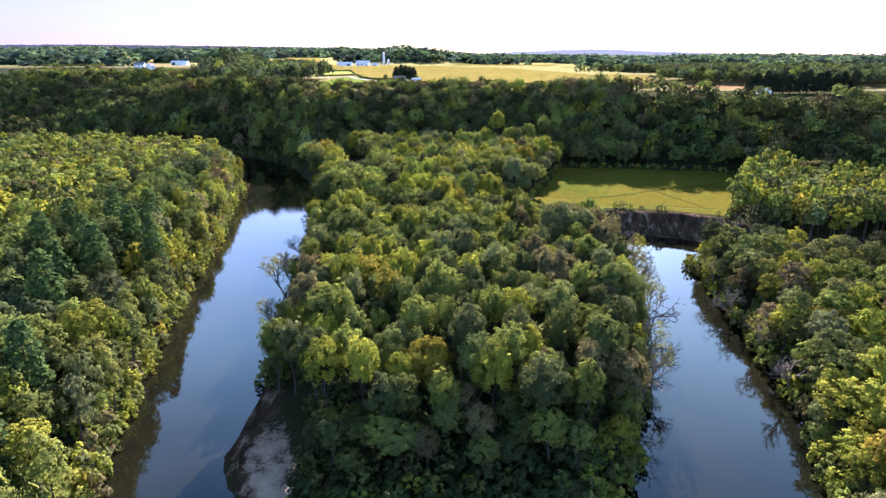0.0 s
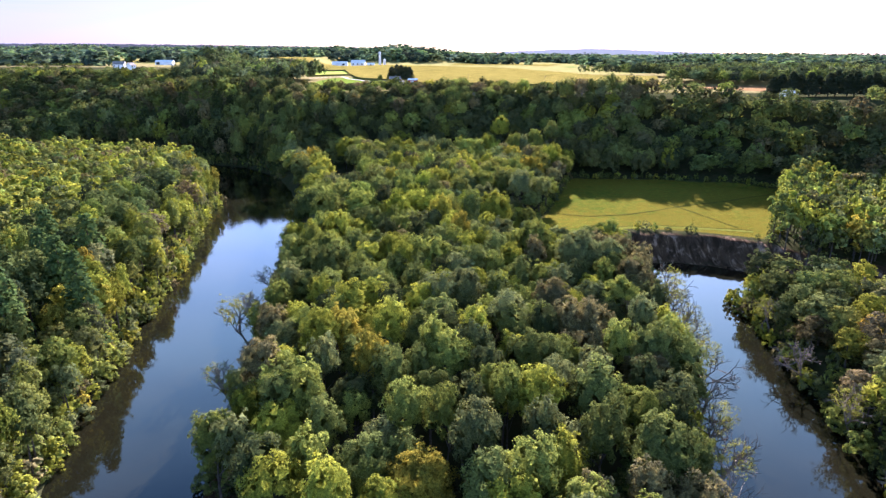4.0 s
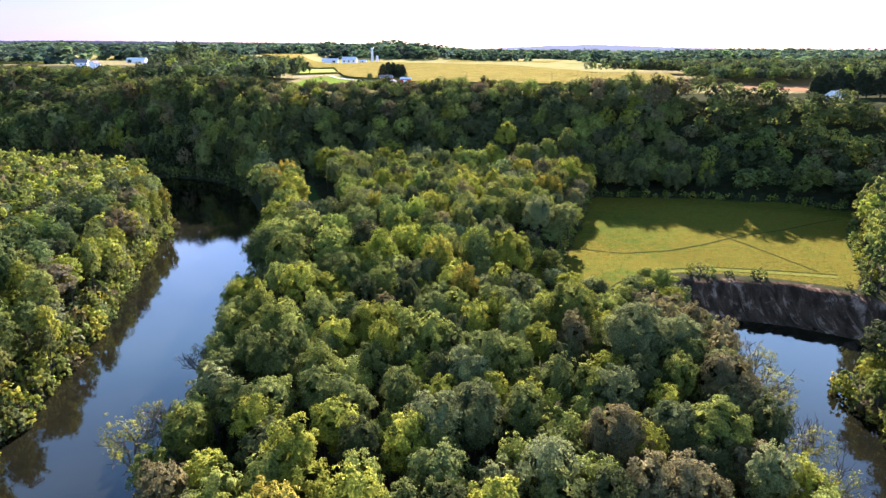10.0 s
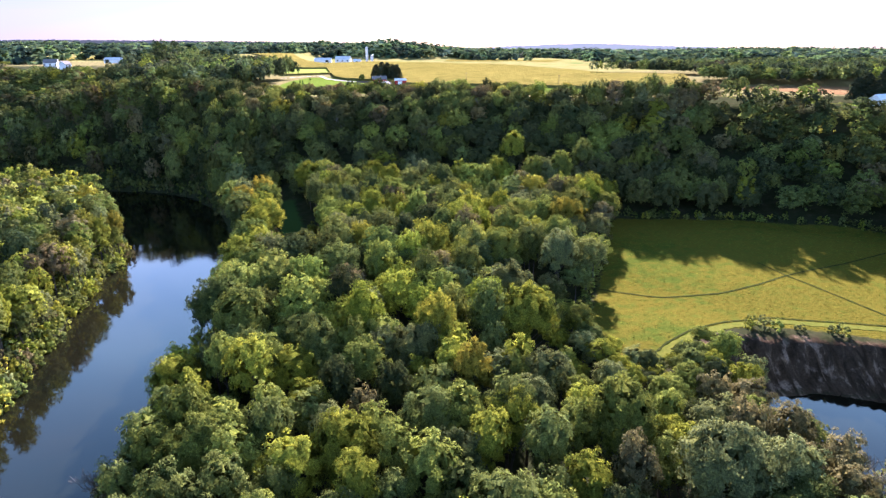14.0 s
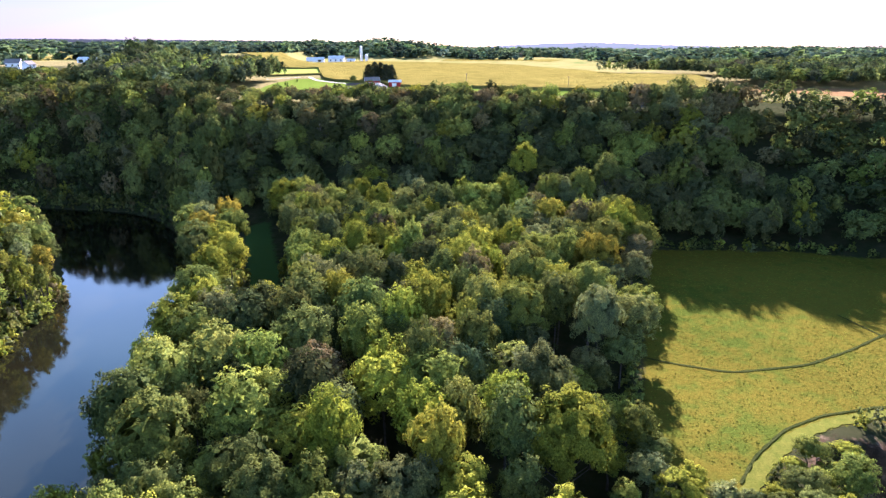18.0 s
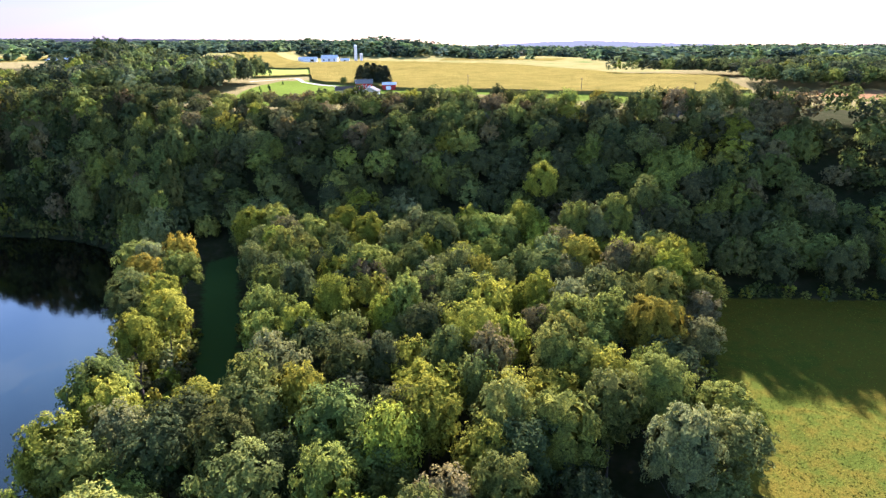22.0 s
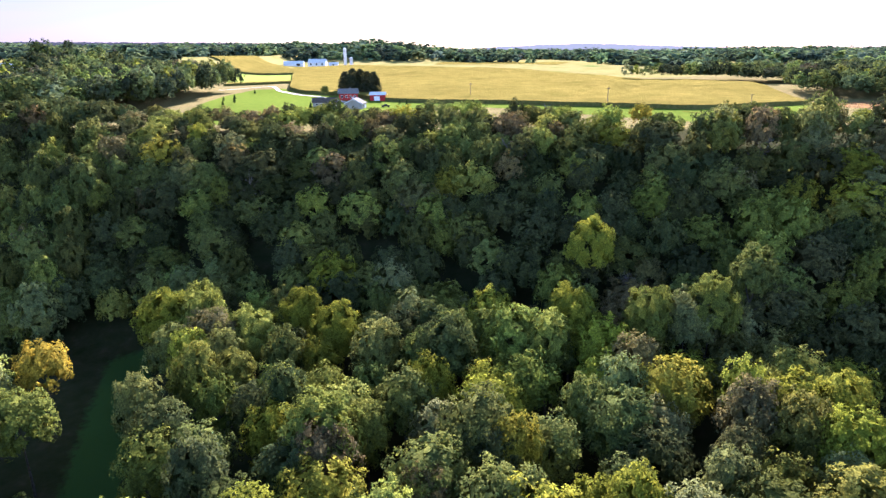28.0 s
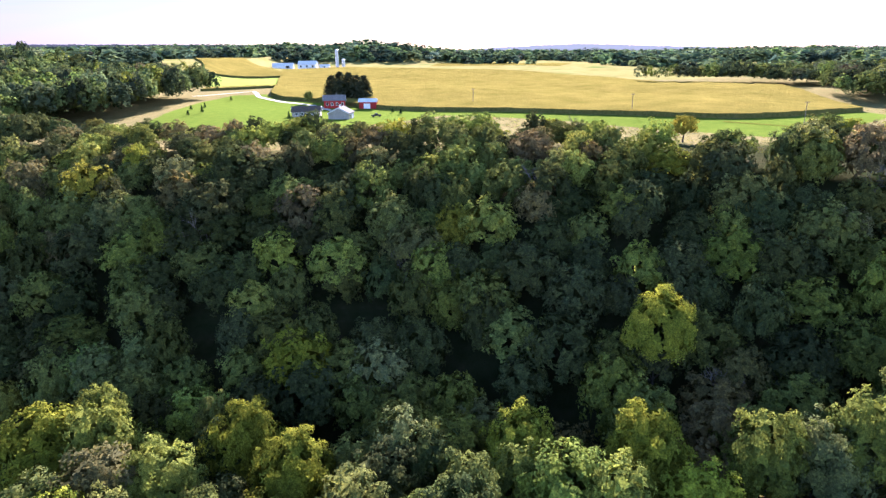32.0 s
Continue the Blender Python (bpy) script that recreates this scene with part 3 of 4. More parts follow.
# single crowns that stand out: x, y, radius, tint
SPECIMENS = [(8, 277, 5.2, 6), (-41, 281, 6.0, 0), (-13, 242, 4.6, 0), (47, 243, 8.5, 4), (20, 320, 8.5, 4), (23, 303, 8.0, 0), (22, 356, 8.0, 1), (43, 366, 7.6, 1), (-30, 181, 5.4, 0), (-13, 187, 5.6, 0), (-25, 200, 5.4, 0), (-19, 126, 4.5, 0),
             (7, 139, 5.9, 4), (-16, 170, 4.6, 6), (-63, 366, 6.5, 0), (-77, 425, 6.0, 0), (-72, 398, 6.0, 0), (52, 395, 8.0, 6), (40, 348, 6.5, 4), (-24, 484, 7.5, 0), (-45, 482, 7.0, 1), (60, 476, 7.0, 4), (34, 258, 7.0, 1), (30, 140, 5.0, 2)]
sp = np.array(SPECIMENS)
ix, iy = scatter(11, -140, 110, 88, 300, 8.9, on_island)
far_x, far_y = scatter(13, -140, 110, 302, 520, 10.8, on_island)
ix, iy = np.concatenate([ix, far_x]), np.concatenate([iy, far_y])
free = np.all(np.hypot(ix[:, None] - sp[None, :, 0], iy[:, None] - sp[None, :, 1]) > 0.75 * sp[None, :, 2] + 1.8, axis=1)
ix, iy = ix[free], iy[free]
own = (iy < 300) & (np.abs(ix - 5) < 70)

rng = np.random.default_rng(5)
proto_tree = [(mesh_from("crown", NEAR[k][0] * np.array([5.5, 5.5, 22.0]), 3, [LEAF_ONE], None, NEAR[k][1]), mesh_from("trunk", trunk_faces(50 + k, 5.5, 22.0), 4, [BARK])) for k in range(len(NEAR))]


big_tree = []
for k in range(4):
    f, s = crown(150 + k, 8.0, 25.0, 84, 7600, 0.195, 3, low=0.66, lobes=9, reach=(0.11, 0.20))
    big_tree.append((mesh_from("crown", f, 3, [LEAF_ONE], None, s), mesh_from("trunk", trunk_faces(70 + k, 8.0, 25.0, 8), 4, [BARK])))


def broadleaf(x, y, radius, height, tint, shape, group, words=""):
    """One tree: an Empty at its foot with trunk and crown."""
    t = new("broadleaf_tree")
    t.matrix_world = pose(x, y, gz(x, y), 0, 0, (x * 37 + y * 53) % 360) @ (Matrix.Diagonal((radius / 8.0, radius / 8.0, height / 25.0, 1)) if radius > 6.4 else Matrix.Diagonal((radius / 5.5, radius / 5.5, height / 22.0, 1)))
    tagged(t, words or f"{TINT_WORDS[tint]} broadleaf tree in the river woods", "tree", group)
    cr, tr = big_tree[shape % 4] if radius > 6.4 else proto_tree[shape % len(proto_tree)]
    a, b = new("trunk", tr), new("crown", cr)
    a.parent = b.parent = t
    v = 0.68 + 0.6 * ((x * 7.3 + y * 3.1) % 1.0)
    b.color = (*(TINTS[tint] * v), 1)
    return t


kinds = rng.choice(len(TINTS), len(ix), p=np.array(ISLAND_MIX) / 100)
dry = rng.uniform(size=len(ix)) < 0.26 * step(15, 40, ix)
kinds[dry] = np.where(rng.uniform(size=dry.sum()) < 0.55, 5, 4)
chosen = np.flatnonzero(own)[:276]


def rim_low(x, y):
    """Lower growth towards the meadow's open corner."""
    edge_ = np.interp(y, [330, 351, 397, 450], [60, 54, 70, 90]) - x
    return (1 - 0.25 * step(15, 4, edge_) * step(335, 350, y)) * (1 - step(18, 36, x) * (0.25 * step(250, 275, y) + 0.27 * step(282, 296, y)) * step(352, 340, y))


for i in chosen:
    small = float(rim_low(ix[i], iy[i]))
    broadleaf(ix[i], iy[i], (4.1 + 2.8 * rng.uniform() ** 1.4) * (0.35 + 0.65 * small), rng.uniform(18.5, 25.0) * small, int(kinds[i]), int(rng.integers(0, 10)), "trees of the river woods")
for n, (x, y, r, k) in enumerate(SPECIMENS):
    broadleaf(x, y, r, 23 + 0.5 * r, k, n, "specimen trees", f"large {TINT_WORDS[k]} tree standing above the river woods")
for n, (x, y, r, k) in enumerate([(52, 477, 6.8, 1), (66, 476, 6.6, 1), (78, 482, 6.0, 2), (34, 482, 7.2, 0), (14, 486, 6.6, 0), (-6, 487, 6.0, 4), (44, 505, 7.4, 0), (-34, 492, 7.4, 0), (-62, 498, 7.0, 1), (4, 474, 5.8, 2), (26, 470, 6.0, 1)]):
    broadleaf(x, y, r, 30 - 0.10 * (y - 470), k, n + 1, "specimen trees", f"large {TINT_WORDS[k]} sunlit tree at the bluff's foot")
fx_, fy_ = scatter(14, -36, 44, 96, 124, 7.0, lambda x, y: (signed(RIVER, x, y) > 6) & (y > 104) & (np.exp(-((x + 42) / 13) ** 2 - ((y - 118) / 32) ** 2) < 0.45) & (y < 119 + 5 * np.sin(x * 0.2)))
for n in range(len(fx_)):
    broadleaf(fx_[n], fy_[n], 3.4 + 0.5 * (n % 4), 9.0 + (n * 5) % 6, (2, 3, 1, 2, 5)[n % 5], n, "trees of the river woods", f"low {TINT_WORDS[(2, 3, 1, 2, 5)[n % 5]]} tree at the tip of the peninsula")
wx_, wy_ = scatter(17, 22, 82, 262, 318, 6.4, lambda x, y: (signed(RIVER, x, y) > 2.5) & (signed(MEADOW, x, y) > 1.5) & (x > np.interp(y, [262, 290, 318], [52, 40, 28])))
for n in range(len(wx_)):
    k = (0, 1, 0, 4, 0, 2)[n % 6]
    broadleaf(wx_[n], wy_[n], (3.2 if wx_[n] < 50 else 2.3) + 0.4 * ((n * 7) % 5), (8.0 if wx_[n] < 50 else 4.0) + (n * 11) % 6 * (1.0 if wx_[n] < 50 else 0.6), k, n * 3, "willows by the meadow", f"low {TINT_WORDS[k]} willow by the meadow's corner")
rest = np.ones(len(ix), bool)
rest[chosen] = False
woods("river_woods", "dense mixed broadleaf woods on the river peninsula", 12, (ix[rest], iy[rest]), (5.0, 8.4), (22.0, 29.0), WIDE, ISLAND_MIX, shrink=rim_low)

# left bank
lx, ly = scatter(21, -360, -70, 80, 540, 9.4, lambda x, y: tree_ground(x, y) & (x < np.interp(y, [60, 142, 245, 347, 425, 452, 480, 504, 534], [-68, -86, -108, -129, -144, -158, -176, -208, -304])) & (bluff_depth(x, y) < 0))
PINES = [(-133, 238), (-119, 224), (-115, 192), (-104, 208), (-148, 216), (-118, 176), (-126, 205), (-84, 94), (-96, 104), (-90, 118), (-141, 255), (-112, 160), (-108, 120), (-136, 200), (-124, 250), (-100, 92), (-150, 238)]
away = np.min([np.hypot(lx - a, ly - b) for a, b in PINES], axis=0) > 5.4
lx, ly = lx[away], ly[away]
near_left = lx > -165
rim = near_left & (signed(RIVER, lx, ly) < 15)
near_left &= ~rim
woods("left_bank_woods", "dense green woods along the river bank", 22, (lx[near_left], ly[near_left]), (4.8, 7.8), (20.5, 28), MID, (10, 24, 36, 22, 6, 2, 0), hue=(0.78, 0.85, 0.95))
woods("bank_edge_trees", "golden-green trees leaning over the river bank", 24, (lx[rim], ly[rim]), (4.0, 6.8), (17, 25), MID, (34, 28, 15, 6, 6, 8, 3), hue=(0.88, 0.88, 0.95))
near_left |= rim
vx, vy = scatter(27, -215, -66, 84, 510, 6.4, lambda x, y: (signed(RIVER, x, y) > 0.6) & (signed(RIVER, x, y) < 4.6) & (x < np.interp(y, [60, 142, 245, 347, 425, 480, 504], [-64, -83, -105, -126, -140, -170, -202])))
woods("waterside_trees", "golden-green trees rooted at the water's edge", 28, (vx, vy), (3.2, 5.2), (15, 23), MID, (34, 30, 16, 6, 6, 7, 1), hue=(0.84, 0.82, 0.90))
vx, vy = scatter(29, -140, 90, 112, 460, 6.6, lambda x, y: (signed(RIVER, x, y) > 1.0) & (signed(RIVER, x, y) < 4.8) & (x < np.interp(y, [60, 109, 164, 255, 280], [10, 40, 62, 84, 84])) & (x > np.interp(y, [60, 165, 204, 256, 298, 350, 390, 445, 480], [-60, -52, -57, -64, -68, -75, -83, -100, -114])) & (np.exp(-((x + 42) / 14) ** 2 - ((y - 116) / 34) ** 2) < 0.3) & (y < 455) & ((x < 20) | (y < 285)) & ((x > 0) | (y > 158)))
woods("waterside_trees", "olive and grey-green trees leaning out from the peninsula's bank", 30, (vx, vy), (2.8, 4.6), (11, 18), MID, (24, 26, 18, 8, 12, 11, 1), hue=(0.92, 0.92, 1.0))
vx, vy = scatter(34, 76, 130, 84, 262, 6.6, lambda x, y: (signed(RIVER, x, y) > 0.8) & (signed(RIVER, x, y) < 4.6) & (x > np.interp(y, [60, 109, 151, 207, 262], [74, 84, 97, 103, 108])))
woods("waterside_trees", "yellow-green willows leaning over the water", 35, (vx, vy), (3.4, 5.6), (9, 15), MID, (34, 26, 10, 4, 12, 13, 1))
woods("outer_bank_woods", "dense green woods behind the river bank", 23, (lx[~near_left], ly[~near_left]), (4.6, 7.0), (20, 26), FAR, (24, 30, 24, 12, 6, 3, 1), bark=False)

rx, ry = scatter(25, -230, 240, -70, 84, 9.5, lambda x, y: (signed(RIVER, x, y) > 6) & (np.abs(x) > 62))
seen = (np.abs(rx) < 135) & (ry > 20)
woods("rear_woods", "green woods on both banks down the river", 26, (rx[seen], ry[seen]), (4.6, 7.0), (14, 22), MID, (20, 28, 28, 14, 6, 3, 1), bark=False)
woods("rear_woods", "green woods behind the river banks", 36, (rx[~seen], ry[~seen]), (4.2, 6.8), (14, 24), TINY, (20, 28, 28, 14, 6, 3, 1), bark=False)

# right peninsula
qx, qy = scatter(31, 80, 330, 85, 275, 9.4, lambda x, y: tree_ground(x, y) & (x > np.interp(y, [60, 109, 151, 207, 262], [76, 86, 100, 106, 110])) & (y < 264) & (bluff_depth(x, y) < 0))
near_right = qx < 185
RIGHT_MIX = (25, 26, 17, 8, 10, 12, 2)
woods("right_bank_woods", "olive and yellow-green willows and woods along the river", 32, (qx[near_right], qy[near_right]), (4.8, 7.8), (12.5, 19), MID, RIGHT_MIX, hue=(0.88, 0.86, 0.95))
woods("outer_right_woods", "olive woods behind the river bank", 33, (qx[~near_right], qy[~near_right]), (4.0, 6.2), (13, 19), FAR, RIGHT_MIX, bark=False)

# woods between meadow and bluff on the far right, and the bluff itself
bx, by = scatter(41, 145, 460, 262, 460, 7.6, lambda x, y: tree_ground(x, y) & (bluff_depth(x, y) < 4) & (signed(RIVER, x, y) > 6) & (x > 146))
woods("meadow_side_woods", "tall dense woods beside the meadow", 42, (bx, by), (4.0, 6.2), (18, 25), FAR, (26, 28, 22, 12, 8, 3, 1))


def on_bluff(x, y):
    d = bluff_depth(x, y)
    w = np.interp(x, [-400, -200, -120, -60, 20, 70, 200, 330], [90, 95, 124, 136, 134, 124, 106, 150]) + 7 * wob(x, y, 47)
    deep = np.where(x < -190, 330, w)
    deep = np.where(x > 300, 190, deep)
    return (d > -16) & (d < deep) & tree_ground(x, y) & ((d > 0) | (x < -110)) & (signed(LAWN, x, y) > 4) & (signed(RIVER, x, y) > 1) & (np.hypot((x - 272) / 1.2, (y - 530) / 1.9) > 9) & (y < np.interp(x, [-600, -450, -410, -300, -288, -250], [850, 840, 784, 784, 850, 900])) & (x > -620) & (x < 520)


sx, sy = scatter(51, -520, 400, 150, 900, 10.6, on_bluff)


def crest_low(x, y):
    g = 1 - (0.26 + 0.14 * step(-50, -80, x)) * step(70, 112, bluff_depth(x, y)) * step(110, 70, x)
    g = g * (1 + 0.5 * step(80, 35, bluff_depth(x, y)) * step(-90, -130, x))
    return np.where((x < -285) & (y > 640), np.clip((77 - ground_z(x, y)) / 17, 0.25, 1), g)


close = (np.abs(sx + 10) < 170) & (bluff_depth(sx, sy) < 150)
BLUFF_MIX = (2, 11, 38, 36, 4, 9, 0)
woods("bluff_woods", "dark green woods covering the steep bluff", 52, (sx[close], sy[close]), (5.2, 9.0), (13, 19.5), SLOPE, BLUFF_MIX, bark=False, shrink=crest_low, hue=(1.18, 1.12, 1.12))
woods("outer_bluff_woods", "dark green woods on the far end of the bluff", 53, (sx[~close], sy[~close]), (5.2, 8.6), (13, 18), ROUND, BLUFF_MIX, bark=False, shrink=crest_low)

# groves on the plateau
GROVE = [(-152, 775), (-160, 840), (-154, 890), (-220, 920), (-285, 890), (-285, 700), (-200, 690), (-158, 720)]
FAR_WOOD = [(208, 1000), (268, 985), (305, 905), (262, 775), (300, 745), (420, 700), (620, 600), (900, 640), (900, 1000), (520, 1080), (300, 1080)]
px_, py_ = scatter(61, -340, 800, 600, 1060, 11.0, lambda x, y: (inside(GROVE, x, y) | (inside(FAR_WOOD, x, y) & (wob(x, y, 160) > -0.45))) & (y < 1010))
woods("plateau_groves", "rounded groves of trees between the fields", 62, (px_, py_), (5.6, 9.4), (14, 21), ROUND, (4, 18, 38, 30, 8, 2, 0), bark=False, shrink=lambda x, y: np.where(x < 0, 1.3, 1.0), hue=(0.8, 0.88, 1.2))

# far woods
FARM_HILL = [(-330, 1640), (-60, 1640), (90, 1720), (60, 1900), (-200, 1950), (-380, 1850)]


def far_cover(x, y):
    patch = wob(x, y, 520) + 0.6 * wob(x + 90, y - 40, 230)
    return ((patch > -0.28 - 0.4 * step(100, 500, x)) & (y > 1620)) | ((x > 330) & (y > 1120) & (y < 1620) & (patch > -0.2)) | inside(FARM_HILL, x, y) | ((wob(x, y, 300) > 0.25) & (x < -330) & (y < 1700) & (y > 880))


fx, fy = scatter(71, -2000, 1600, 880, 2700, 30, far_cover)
# the blue-heavy hue puts distance haze into the leaf colour
woods("far_woods", "woods on the far hills, haze tinted into the leaves", 72, (fx, fy), (13, 21), (14, 21), TINY, (0, 5, 46, 42, 5, 2, 0), bark=False, hue=(0.85, 1.08, 2.0))

# ---- shrubs along the banks ----
def bank_band(a, b):
    def keep(x, y):
        d = signed(RIVER, x, y)
        bar = np.exp(-((x + 42) / 14) ** 2 - ((y - 122) / 40) ** 2)
        cutbank = (x > 78) & (y > 268) & (y < 335) & (x < 230)
        return (d > a) & (d < b) & (bar < 0.4) & ~cutbank & (y > 60) & ~((x > 92) & (y < 262) & (d > 1.5)) & (y < np.where(x < -60, 440, 600)) & (signed(SLOUGH, x, y) > 1) & (signed(MEADOW, x, y) > 2)
    return keep


hx, hy = scatter(81, -330, 330, 62, 620, 3.4, bank_band(-2.2, 5.5))
SHRUB_MIX = (34, 26, 14, 6, 8, 11, 1)
single = (hx > -125) & (hx < 125) & (hy > 105) & (hy < 300)
first = np.flatnonzero(single)[:260]
proto_bush = [mesh_from("shrub", BUSH[k][0] * np.array([2.6, 2.6, 5.0]), 3, [LEAF_ONE], None, BUSH[k][1]) for k in range(len(BUSH))]
rng = np.random.default_rng(82)
for i in first:
    k = int(rng.choice(len(TINTS), p=np.array(SHRUB_MIX) / 100))
    s = new("shrub", proto_bush[i % len(proto_bush)])
    s.matrix_world = pose(hx[i], hy[i], gz(hx[i], hy[i]) - 0.2, 0, 0, rng.uniform(0, 360)) @ Matrix.Diagonal((*(rng.uniform(0.7, 1.35),) * 2, rng.uniform(0.7, 1.6), 1))
    s.color = (*(TINTS[k] * rng.uniform(0.85, 1.15)), 1)
    tagged(s, f"{TINT_WORDS[k]} shrub hanging over the river bank", "shrub", "bank shrubs")
others = np.ones(len(hx), bool)
others[first] = False
woods("bank_thicket", "low thicket along the water's edge", 83, (hx[others], hy[others]), (1.9, 3.4), (3.5, 8), UNDER, SHRUB_MIX, bark=False)
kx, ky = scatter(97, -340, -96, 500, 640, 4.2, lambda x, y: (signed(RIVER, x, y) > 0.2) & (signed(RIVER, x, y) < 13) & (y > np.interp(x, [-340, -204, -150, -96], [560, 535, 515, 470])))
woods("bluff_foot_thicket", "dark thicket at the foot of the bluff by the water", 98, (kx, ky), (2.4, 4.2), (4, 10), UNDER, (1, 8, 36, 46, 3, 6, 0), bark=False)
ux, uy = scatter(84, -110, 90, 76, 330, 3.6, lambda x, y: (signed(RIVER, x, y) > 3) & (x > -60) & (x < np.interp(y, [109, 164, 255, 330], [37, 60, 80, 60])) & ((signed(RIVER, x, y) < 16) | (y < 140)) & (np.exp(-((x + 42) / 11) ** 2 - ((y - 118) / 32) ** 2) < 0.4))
# dark tint mix and lowered hue paint the deep shade under the trees
woods("undergrowth", "undergrowth beneath the trees, leaves darkened for shade", 85, (ux, uy), (1.8, 3.2), (2.5, 7), BUSH, (1, 8, 30, 52, 3, 6, 0), bark=False, hue=(0.8, 0.85, 0.9))
ux, uy = scatter(88, -170, 190, 85, 420, 5.5, lambda x, y: tree_ground(x, y) & ((x < np.interp(y, [60, 142, 245, 347, 425], [-68, -86, -108, -129, -146])) | ((x > 100) & (y < 262))))
woods("bank_undergrowth", "low green undergrowth beneath the bank trees", 89, (ux, uy), (2.0, 3.4), (3, 8), UNDER, (12, 26, 34, 20, 4, 4, 0), bark=False)
ex, ey = scatter(86, 40, 240, 300, 460, 3.4, lambda x, y: (np.abs(signed(MEADOW, x, y) - 2.2) < 2) & (signed(RIVER, x, y) > 20))
woods("meadow_edge_brush", "brush along the meadow's edge", 87, (ex, ey), (1.5, 2.8), (2.0, 5), UNDER, (16, 26, 30, 18, 4, 6, 0), bark=False)

zx, zy = scatter(95, -88, -56, 350, 445, 3.6, lambda x, y: (signed(SLOUGH, x, y) > 0.5) & (signed(RIVER, x, y) > 2))
woods("slough_brush", "green brush between the river and the grassy slough", 96, (zx, zy), (1.8, 3.2), (4, 9), BUSH, (26, 28, 24, 10, 6, 6, 0), bark=False)

for n, (x, y, s) in enumerate([(80, 316, 0.9), (78, 312, 1.0), (82, 314, 0.8), (75, 309, 1.1), (79, 308, 0.9), (72, 305, 1.1), (76, 304, 1.0), (74, 299, 1.1), (84, 309, 0.7)]):
    k = (3, 2, 3, 1)[n % 4]
    s_ = new("shrub", proto_bush[n % len(proto_bush)])
    s_.matrix_world = pose(x, y, gz(x, y) - 0.3, 0, 0, n * 77) @ Matrix.Diagonal((s, s, 0.75 * s, 1))
    s_.color = (*(TINTS[k] * 0.9), 1)
    tagged(s_, f"{TINT_WORDS[k]} shrub rooted in the eroded cut bank", "shrub", "cut bank shrubs")

# ---- bare and leaning trees at the water ----
NAKED = [bare_faces(900 + k, 18, (0.45, 0.1 * k - 0.15), 5, 0.70) for k in range(5)]
naked_me = [(mesh_from("trunk", a, 4, [PALE_BARK]), mesh_from("branching", b, 4, [PALE_BARK])) for a, b in NAKED]
LEANING = np.array([[1, 0, 0], [0, 1, 0], [0.34, 0, 1]], np.float32)
sparse_me = [mesh_from("thin_crown", (NEAR[k][0][:3800:3] * np.array([4.6, 4.6, 16.0])) @ LEANING, 3, [LEAF_ONE], None, NEAR[k][1][:3800:3]) for k in range(5)]


def bare_tree(x, y, size, turn, shape, leafy, group, label):
    t = thing("bare_tree", (x, y, gz(x, y)), label, "tree", group, turn)
    t.matrix_world = t.matrix_world @ Matrix.Diagonal((size, size, size, 1))
    a, b = naked_me[shape % 5]
    kids = [new("trunk", a), new("branching", b)]
    if leafy:
        kids.append(new("thin_crown", sparse_me[shape % 5]))
        kids[-1].color = (0.165, 0.165, 0.032, 1)
    for k in kids:
        k.parent = t
    return t


for n, (x, y, s, leafy, turn) in enumerate([(79, 252, 1.05, 1, 10), (76, 240, 1.1, 0, -20), (74, 230, 1.0, 0, 25), (71, 216, 1.05, 1, 0), (69.5, 206, 1.0, 0, -15), (66.5, 190, 1.1, 0, 20), (62.5, 176, 1.05, 0, -10), (58, 162, 1.0, 1, 5),
                                            (54, 149, 1.0, 0, -25), (49, 136, 0.95, 0, 10), (-53, 182, 0.95, 1, 170), (-61, 222, 1.2, 1, 200), (-60, 231, 1.0, 1, 180), (-62, 262, 0.8, 1, 160), (-66, 300, 0.75, 1, 185),
                                            (103, 196, 0.85, 0, 175), (100, 172, 0.9, 0, 190), (109, 226, 0.9, 1, 165), (96, 148, 0.9, 0, 180)]):
    leafy = leafy or n % 3 != 0
    bare_tree(x, y, s, turn, n, leafy, "bare trees on the bank", "half-bare grey tree with thin forked limbs" if leafy else "leafless grey tree with forked limbs leaning over water")
for n, (x, y, s) in enumerate([(-8, 548, 0.8), (28, 560, 0.85), (60, 500, 0.75), (-60, 560, 0.8), (110, 545, 0.8), (-120, 585, 0.8), (52, 612, 0.7)]):
    bare_tree(x, y, s, n * 71, n + 1, 0, "bare trees on the bluff", "leafless grey tree among the bluff woods")

# ---- conifers ----
PINE = [needle_crown(700 + k, 4.2, 24.0, 17, 11, 0.62) for k in range(3)] + [needle_crown(720 + k, 4.6, 24.0, 17, 12, 0.62, 4, 0.42) for k in range(3)] + [needle_crown(740 + k, 4.8, 24.0, 20, 20, 0.62, 4, 0.45) for k in range(3)]
pine_me = [(mesh_from("crown", f, 4, [LEAF_ONE]), mesh_from("trunk", rod((0, 0, -0.5), (0, 0, 23.5), 0.36, 0.05, 7), 4, [BARK])) for f in PINE]


def conifer(x, y, height, wide, tint, label, group, name="pine_tree", shape=0):
    t = thing(name, (x, y, gz(x, y)), label, "tree", group, (x * 31) % 360)
    t.matrix_world = t.matrix_world @ Matrix.Diagonal((wide, wide, height / 24.0, 1))
    a, b = pine_me[shape % 9]
    c, tr = new("crown", a), new("trunk", b)
    c.parent = tr.parent = t
    c.color = (*tint, 1)
    return t


